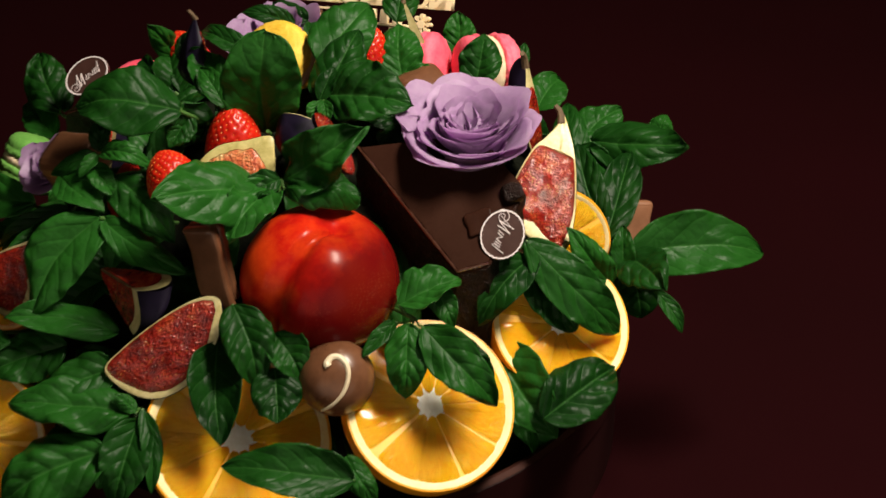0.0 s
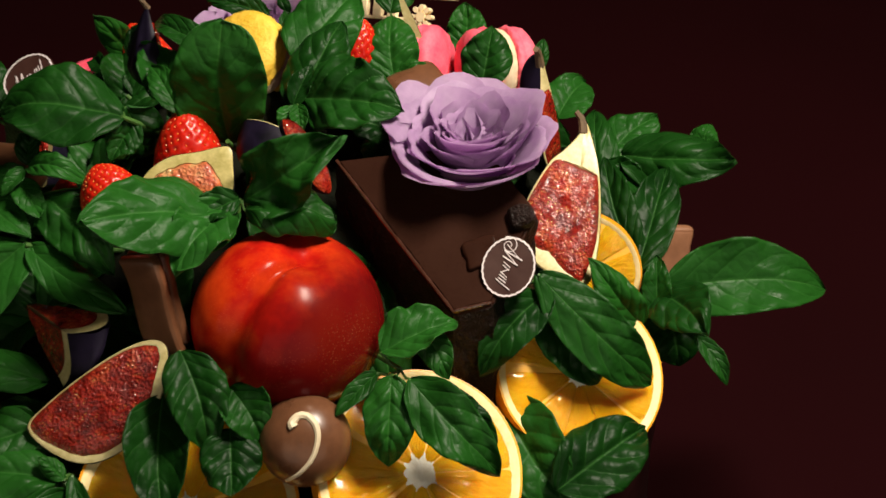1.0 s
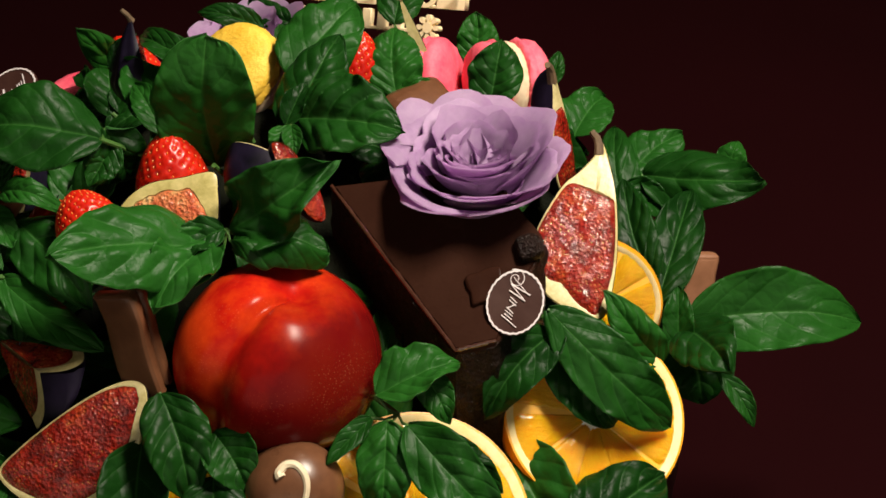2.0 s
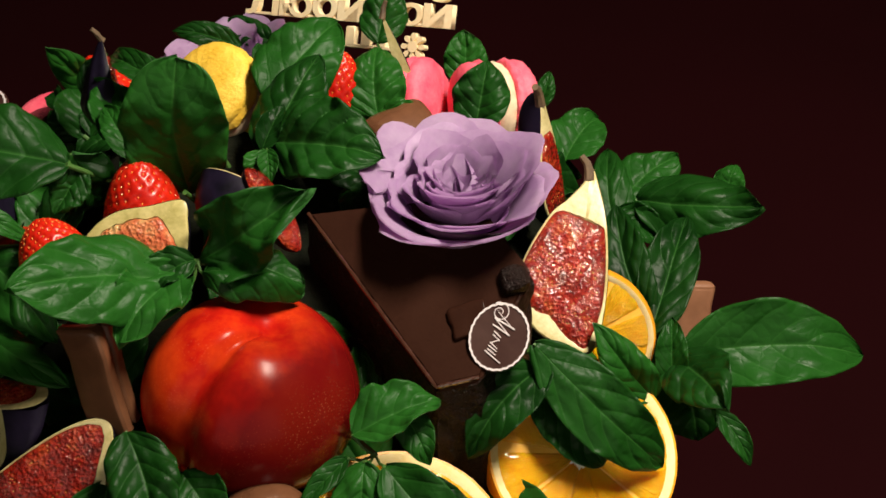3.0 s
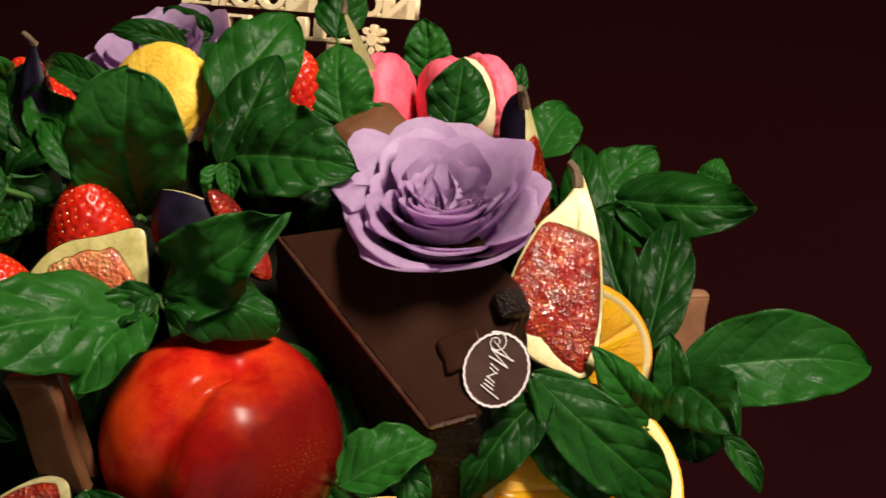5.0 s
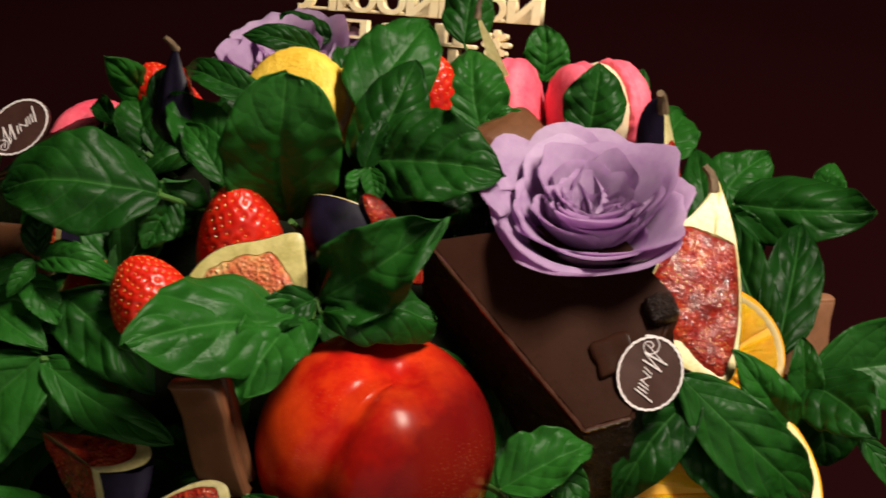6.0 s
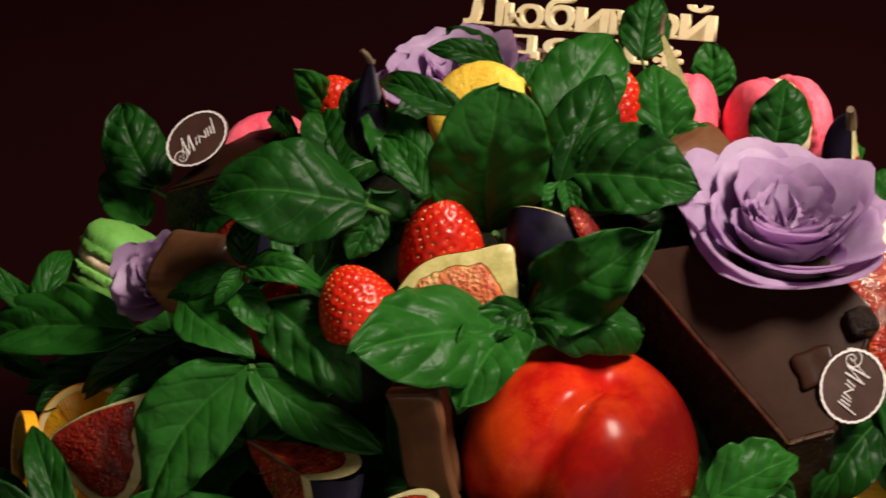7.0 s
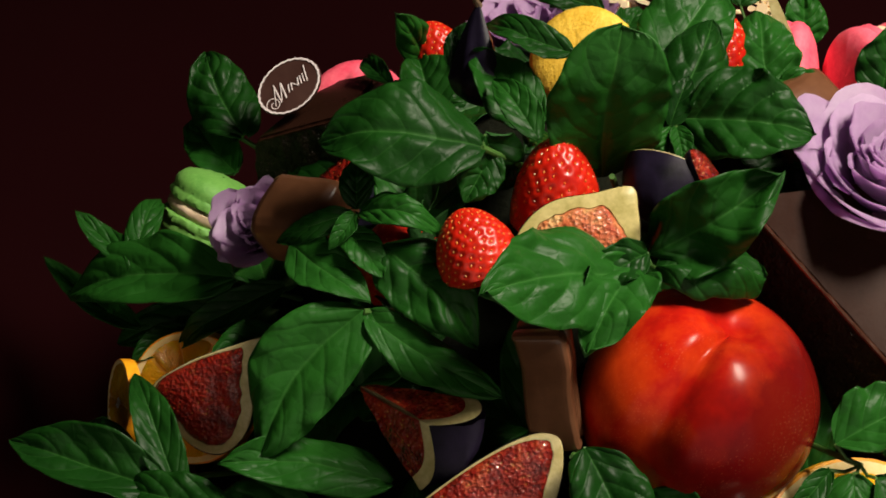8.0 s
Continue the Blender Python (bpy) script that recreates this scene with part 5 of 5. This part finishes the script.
sprig("dark basil leaves at the shaded side of the box", (-0.1174, 0.0370, 0.1294), [
    ((-0.1178, 0.0317, 0.1356), (-0.1762, 0.0577, 0.1119), 0.0245, (-0.48, -0.34, 0.81), 0.04, 0.25, 0.00, 0.10, 0.74),
    ((-0.1022, 0.0293, 0.1338), (-0.1385, 0.0224, 0.1178), 0.0113, (-0.22, -0.60, 0.77), 0.02, 0.25, 0.00, 0.10, 0.74),
    ((-0.1042, 0.0035, 0.1365), (-0.1225, -0.0054, 0.1362), 0.0111, (0.20, -0.44, 0.87), 0.03, 0.25, 0.00, 0.10, 0.74),
    ((-0.1343, 0.0366, 0.1122), (-0.1510, 0.0275, 0.1067), 0.0094, (0.06, -0.60, 0.80), 0.03, 0.25, 0.00, 0.10, 0.74),
    ((-0.1469, 0.0490, 0.1279), (-0.1702, 0.0689, 0.1361), 0.0092, (-0.06, -0.44, 0.90), -0.08, 0.25, 0.00, 0.10, 0.74),
    ((-0.1510, 0.0484, 0.1266), (-0.1432, 0.0800, 0.1368), 0.0107, (0.17, -0.34, 0.93), 0.07, 0.25, 0.00, 0.10, 0.74),
    ((-0.1492, 0.0413, 0.1089), (-0.1831, 0.0730, 0.1153), 0.0098, (-0.14, -0.34, 0.93), -0.08, 0.25, 0.00, 0.10, 0.74),
    ((-0.1166, 0.0417, 0.1123), (-0.1596, 0.0476, 0.0995), 0.0166, (-0.31, -0.51, 0.80), 0.03, 0.25, 0.00, 0.10, 0.74),
])
sprig("basil leaves spilling over the box rim", (-0.1428, -0.0254, 0.1045), [
    ((-0.1465, -0.0176, 0.1064), (-0.1660, 0.0009, 0.1045), 0.0111, (-0.32, -0.24, 0.92), 0.03, 0.25, 0.00, 0.10, 0.74),
    ((-0.1353, -0.0353, 0.1086), (-0.1829, -0.0158, 0.1140), 0.0193, (-0.07, -0.42, 0.90), 0.03, 0.25, 0.00, 0.10, 0.74),
    ((-0.1318, -0.0367, 0.1069), (-0.1464, -0.0011, 0.1291), 0.0127, (0.05, -0.51, 0.86), 0.03, 0.40, 0.00, 0.10, 0.74),
    ((-0.1185, -0.0452, 0.1135), (-0.1506, -0.0323, 0.1112), 0.0156, (-0.22, -0.38, 0.90), 0.03, 0.25, 0.00, 0.10, 0.74),
])
sprig("basil leaf pair beside the nectarine", (-0.0227, -0.0561, 0.1377), [
    ((-0.0199, -0.0578, 0.1424), (-0.0092, -0.0833, 0.1198), 0.0216, (0.07, -0.65, 0.76), 0.07, 0.40, 0.00, 0.10, 0.74),
    ((-0.0030, -0.0649, 0.1324), (0.0086, -0.0786, 0.1199), 0.0174, (0.05, -0.65, 0.76), 0.09, 0.25, 0.00, 0.10, 0.74),
    ((-0.0027, -0.0745, 0.1221), (-0.0007, -0.0957, 0.1090), 0.0215, (0.05, -0.52, 0.85), 0.06, 0.25, 0.00, 0.10, 0.74),
    ((-0.0273, -0.0599, 0.1251), (-0.0245, -0.0980, 0.1017), 0.0227, (0.09, -0.52, 0.85), 0.03, 0.25, 0.00, 0.10, 0.74),
])
sprig("basil leaf lying across an orange slice", (0.0307, -0.1069, 0.0892), [
    ((0.0300, -0.1099, 0.0919), (-0.0233, -0.1079, 0.1006), 0.0222, (0.11, -0.57, 0.82), 0.04, 0.25, 0.00, 0.10, 0.74),
    ((0.0267, -0.1013, 0.0972), (0.0395, -0.1135, 0.0833), 0.0116, (0.14, -0.68, 0.72), 0.03, 0.25, 0.00, 0.10, 0.74),
])
sprig("layered basil leaves at the front of the box", (-0.0628, -0.0731, 0.0989), [
    ((-0.0715, -0.0432, 0.1173), (-0.1198, -0.0402, 0.1241), 0.0173, (0.09, -0.48, 0.87), 0.04, 0.25, 0.00, 0.15, 0.74),
    ((-0.0708, -0.0578, 0.1104), (-0.1050, -0.0693, 0.1036), 0.0210, (0.04, -0.58, 0.81), 0.06, 0.25, 0.00, 0.10, 0.74),
    ((-0.0638, -0.0741, 0.0975), (-0.1151, -0.0733, 0.1046), 0.0247, (0.12, -0.38, 0.92), 0.07, 0.45, 0.00, 0.15, 0.74),
    ((-0.0738, -0.0870, 0.0892), (-0.1197, -0.1033, 0.0751), 0.0309, (-0.04, -0.59, 0.80), 0.04, 0.25, 0.00, 0.10, 0.74),
    ((-0.0606, -0.0785, 0.0981), (-0.0699, -0.1059, 0.0760), 0.0216, (0.11, -0.65, 0.75), 0.03, 0.35, 0.00, 0.10, 0.74),
    ((-0.0589, -0.0759, 0.1020), (-0.0543, -0.1020, 0.0785), 0.0091, (0.13, -0.65, 0.75), 0.03, 0.40, 0.00, 0.10, 0.74),
    ((-0.0949, -0.0411, 0.1093), (-0.1286, -0.0470, 0.1001), 0.0240, (-0.10, -0.62, 0.78), 0.03, 0.25, 0.00, 0.10, 0.74),
    ((-0.0617, -0.0765, 0.1010), (-0.0703, -0.0736, 0.1085), 0.0072, (0.42, -0.57, 0.70), 0.03, 0.25, 0.00, 0.10, 0.74),
    ((-0.0646, -0.0745, 0.0933), (-0.1061, -0.0792, 0.0822), 0.0220, (-0.16, -0.55, 0.82), 0.03, 0.25, 0.00, 0.10, 0.74),
])
sprig("broad shiny basil leaf with a folded one beside it", (-0.0445, 0.0088, 0.1964), [
    ((-0.0441, 0.0096, 0.1958), (-0.0899, 0.0135, 0.1999), 0.0300, (0.03, -0.54, 0.84), 0.08, 0.05, 0.00, 0.08, 0.70, 0.4),
    ((-0.0435, 0.0125, 0.1984), (-0.0387, 0.0163, 0.1722), 0.0198, (0.39, -0.92, -0.06), 0.07, 0.40, 0.00, 0.20, 0.74),
    ((-0.0409, 0.0135, 0.1928), (-0.0493, 0.0033, 0.1814), 0.0133, (0.03, -0.76, 0.65), 0.03, 0.30, 0.00, 0.10, 0.74),
])
sprig("upright dark basil leaves in the middle of the heap", (-0.0073, 0.0069, 0.1872), [
    ((-0.0082, 0.0185, 0.1793), (-0.0062, 0.0080, 0.2300), 0.0345, (0.03, -0.92, -0.38), 0.03, 0.06, 0.00, 0.03, 0.42, 0.3),
    ((-0.0263, 0.0383, 0.1833), (-0.0442, 0.0556, 0.2012), 0.0183, (0.08, -0.68, 0.73), 0.04, 0.35, 0.00, 0.15, 0.74),
    ((-0.0266, 0.0235, 0.1896), (-0.0387, 0.0412, 0.2009), 0.0110, (-0.01, -0.54, 0.84), 0.03, 0.25, 0.00, 0.10, 0.74),
    ((-0.0263, 0.0383, 0.1833), (-0.0300, 0.0210, 0.1875), 0.0110, (0.49, 0.10, 0.86), 0.03, 0.30, 0.00, 0.10, 0.74),
])
sprig("small basil sprig behind the broad leaf", (-0.0556, 0.0731, 0.1689), [
    ((-0.0546, 0.0721, 0.1675), (-0.0592, 0.0912, 0.1809), 0.0176, (0.07, -0.56, 0.82), 0.08, 0.50, 0.00, 0.10, 0.74),
    ((-0.0530, 0.0728, 0.1686), (-0.0466, 0.0850, 0.1758), 0.0144, (0.17, -0.57, 0.81), 0.03, 0.30, 0.00, 0.10, 0.74),
    ((-0.0578, 0.0729, 0.1686), (-0.0690, 0.0838, 0.1737), 0.0128, (-0.10, -0.50, 0.86), 0.03, 0.25, 0.00, 0.10, 0.74),
    ((-0.0555, 0.0974, 0.1690), (-0.0657, 0.0804, 0.1999), 0.0129, (0.69, -0.71, -0.17), 0.03, 0.20, 0.00, 0.10, 0.74),
])
sprig("basil leaf lying against the yellow macaron", (-0.0150, 0.0458, 0.2051), [
    ((-0.0150, 0.0458, 0.2051), (-0.0405, 0.0596, 0.2112), 0.0105, (-0.12, -0.57, 0.81), 0.02, 0.20, 0.00, 0.10, 0.74),
    ((-0.0502, 0.0613, 0.1921), (-0.0418, 0.0691, 0.2037), 0.0101, (-0.09, -0.79, 0.60), 0.03, 0.25, 0.00, 0.10, 0.74),
])
sprig("basil leaves behind the chocolate plaque", (-0.1196, 0.1099, 0.1376), [
    ((-0.1170, 0.1056, 0.1404), (-0.1307, 0.1363, 0.1558), 0.0235, (-0.10, -0.48, 0.87), 0.03, 0.25, 0.00, 0.15, 0.74),
    ((-0.1199, 0.0984, 0.1302), (-0.1365, 0.1285, 0.1360), 0.0177, (-0.24, -0.31, 0.92), 0.03, 0.25, 0.00, 0.10, 0.74),
    ((-0.0678, 0.0936, 0.1667), (-0.0767, 0.1169, 0.1640), 0.0076, (-0.44, -0.06, 0.89), 0.03, 0.25, 0.00, 0.10, 0.74),
])
sprig("basil leaves round the cake topper", (0.0502, 0.1006, 0.1850), [
    ((0.0475, 0.1036, 0.1889), (0.0526, 0.1218, 0.2045), 0.0172, (-0.08, -0.63, 0.77), 0.03, 0.25, 0.00, 0.10, 0.74),
    ((0.0504, 0.0627, 0.1808), (0.0493, 0.0821, 0.2008), 0.0222, (0.05, -0.71, 0.70), 0.04, 0.20, 0.00, 0.10, 0.74),
    ((0.0522, 0.0615, 0.1861), (0.0668, 0.0561, 0.1823), 0.0124, (0.00, -0.57, 0.82), 0.10, 0.20, 0.00, 0.10, 0.74),
    ((0.0005, 0.0904, 0.1951), (-0.0228, 0.0908, 0.2027), 0.0099, (0.23, -0.63, 0.74), 0.03, 0.25, 0.00, 0.10, 0.74),
    ((0.0067, 0.0848, 0.1876), (0.0133, 0.0989, 0.1905), 0.0104, (0.16, -0.27, 0.95), 0.03, 0.25, 0.00, 0.10, 0.74),
    ((0.0029, 0.1450, 0.1684), (-0.0152, 0.1554, 0.1732), 0.0118, (-0.16, -0.63, 0.76), 0.03, 0.25, 0.00, 0.10, 0.74),
])
sprig("basil leaves between the pink macarons", (0.0823, 0.0597, 0.1808), [
    ((0.0837, 0.0573, 0.1808), (0.0878, 0.0677, 0.2008), 0.0197, (-0.02, -0.88, 0.47), 0.03, 0.30, 0.00, 0.10, 0.74),
    ((0.0767, 0.1296, 0.1579), (0.0774, 0.1378, 0.1762), 0.0167, (0.00, -0.91, 0.41), 0.03, 0.25, 0.00, 0.10, 0.74),
    ((0.1050, 0.1078, 0.1591), (0.1094, 0.1159, 0.1704), 0.0074, (-0.06, -0.80, 0.60), 0.03, 0.25, 0.00, 0.10, 0.74),
])


# ---- the deeper leaves that fill the gaps ----
rng = random.Random(7)
for k in range(22):
    a = k * 2.399963
    r = 0.030 + 0.098 * math.sqrt((k + 0.5) / 22)
    x, y = BOX[0] + r * math.cos(a), BOX[1] + r * math.sin(a) * 0.95
    z = crest(x, y) - 0.034 - 0.02 * (r / 0.13) ** 2
    blades = []
    for j in range(4):
        b = a + 1.5708 * j + rng.uniform(-0.4, 0.4)
        tip = Vector((x + 0.030 * math.cos(b), y + 0.030 * math.sin(b), 0))
        tip.z = crest(tip.x, tip.y) - 0.026 - 0.02 * (r / 0.13) ** 2
        blades.append(((x, y, z + 0.002), tuple(tip), rng.uniform(0.017, 0.023), (0.2 * math.cos(a), 0.2 * math.sin(a) - 0.3, 0.9), 0.06, 0.3, 0.0, 0.15))
    sprig("small dark basil sprig deep between the fruit", (x, y, z), blades, "deep basil sprigs")
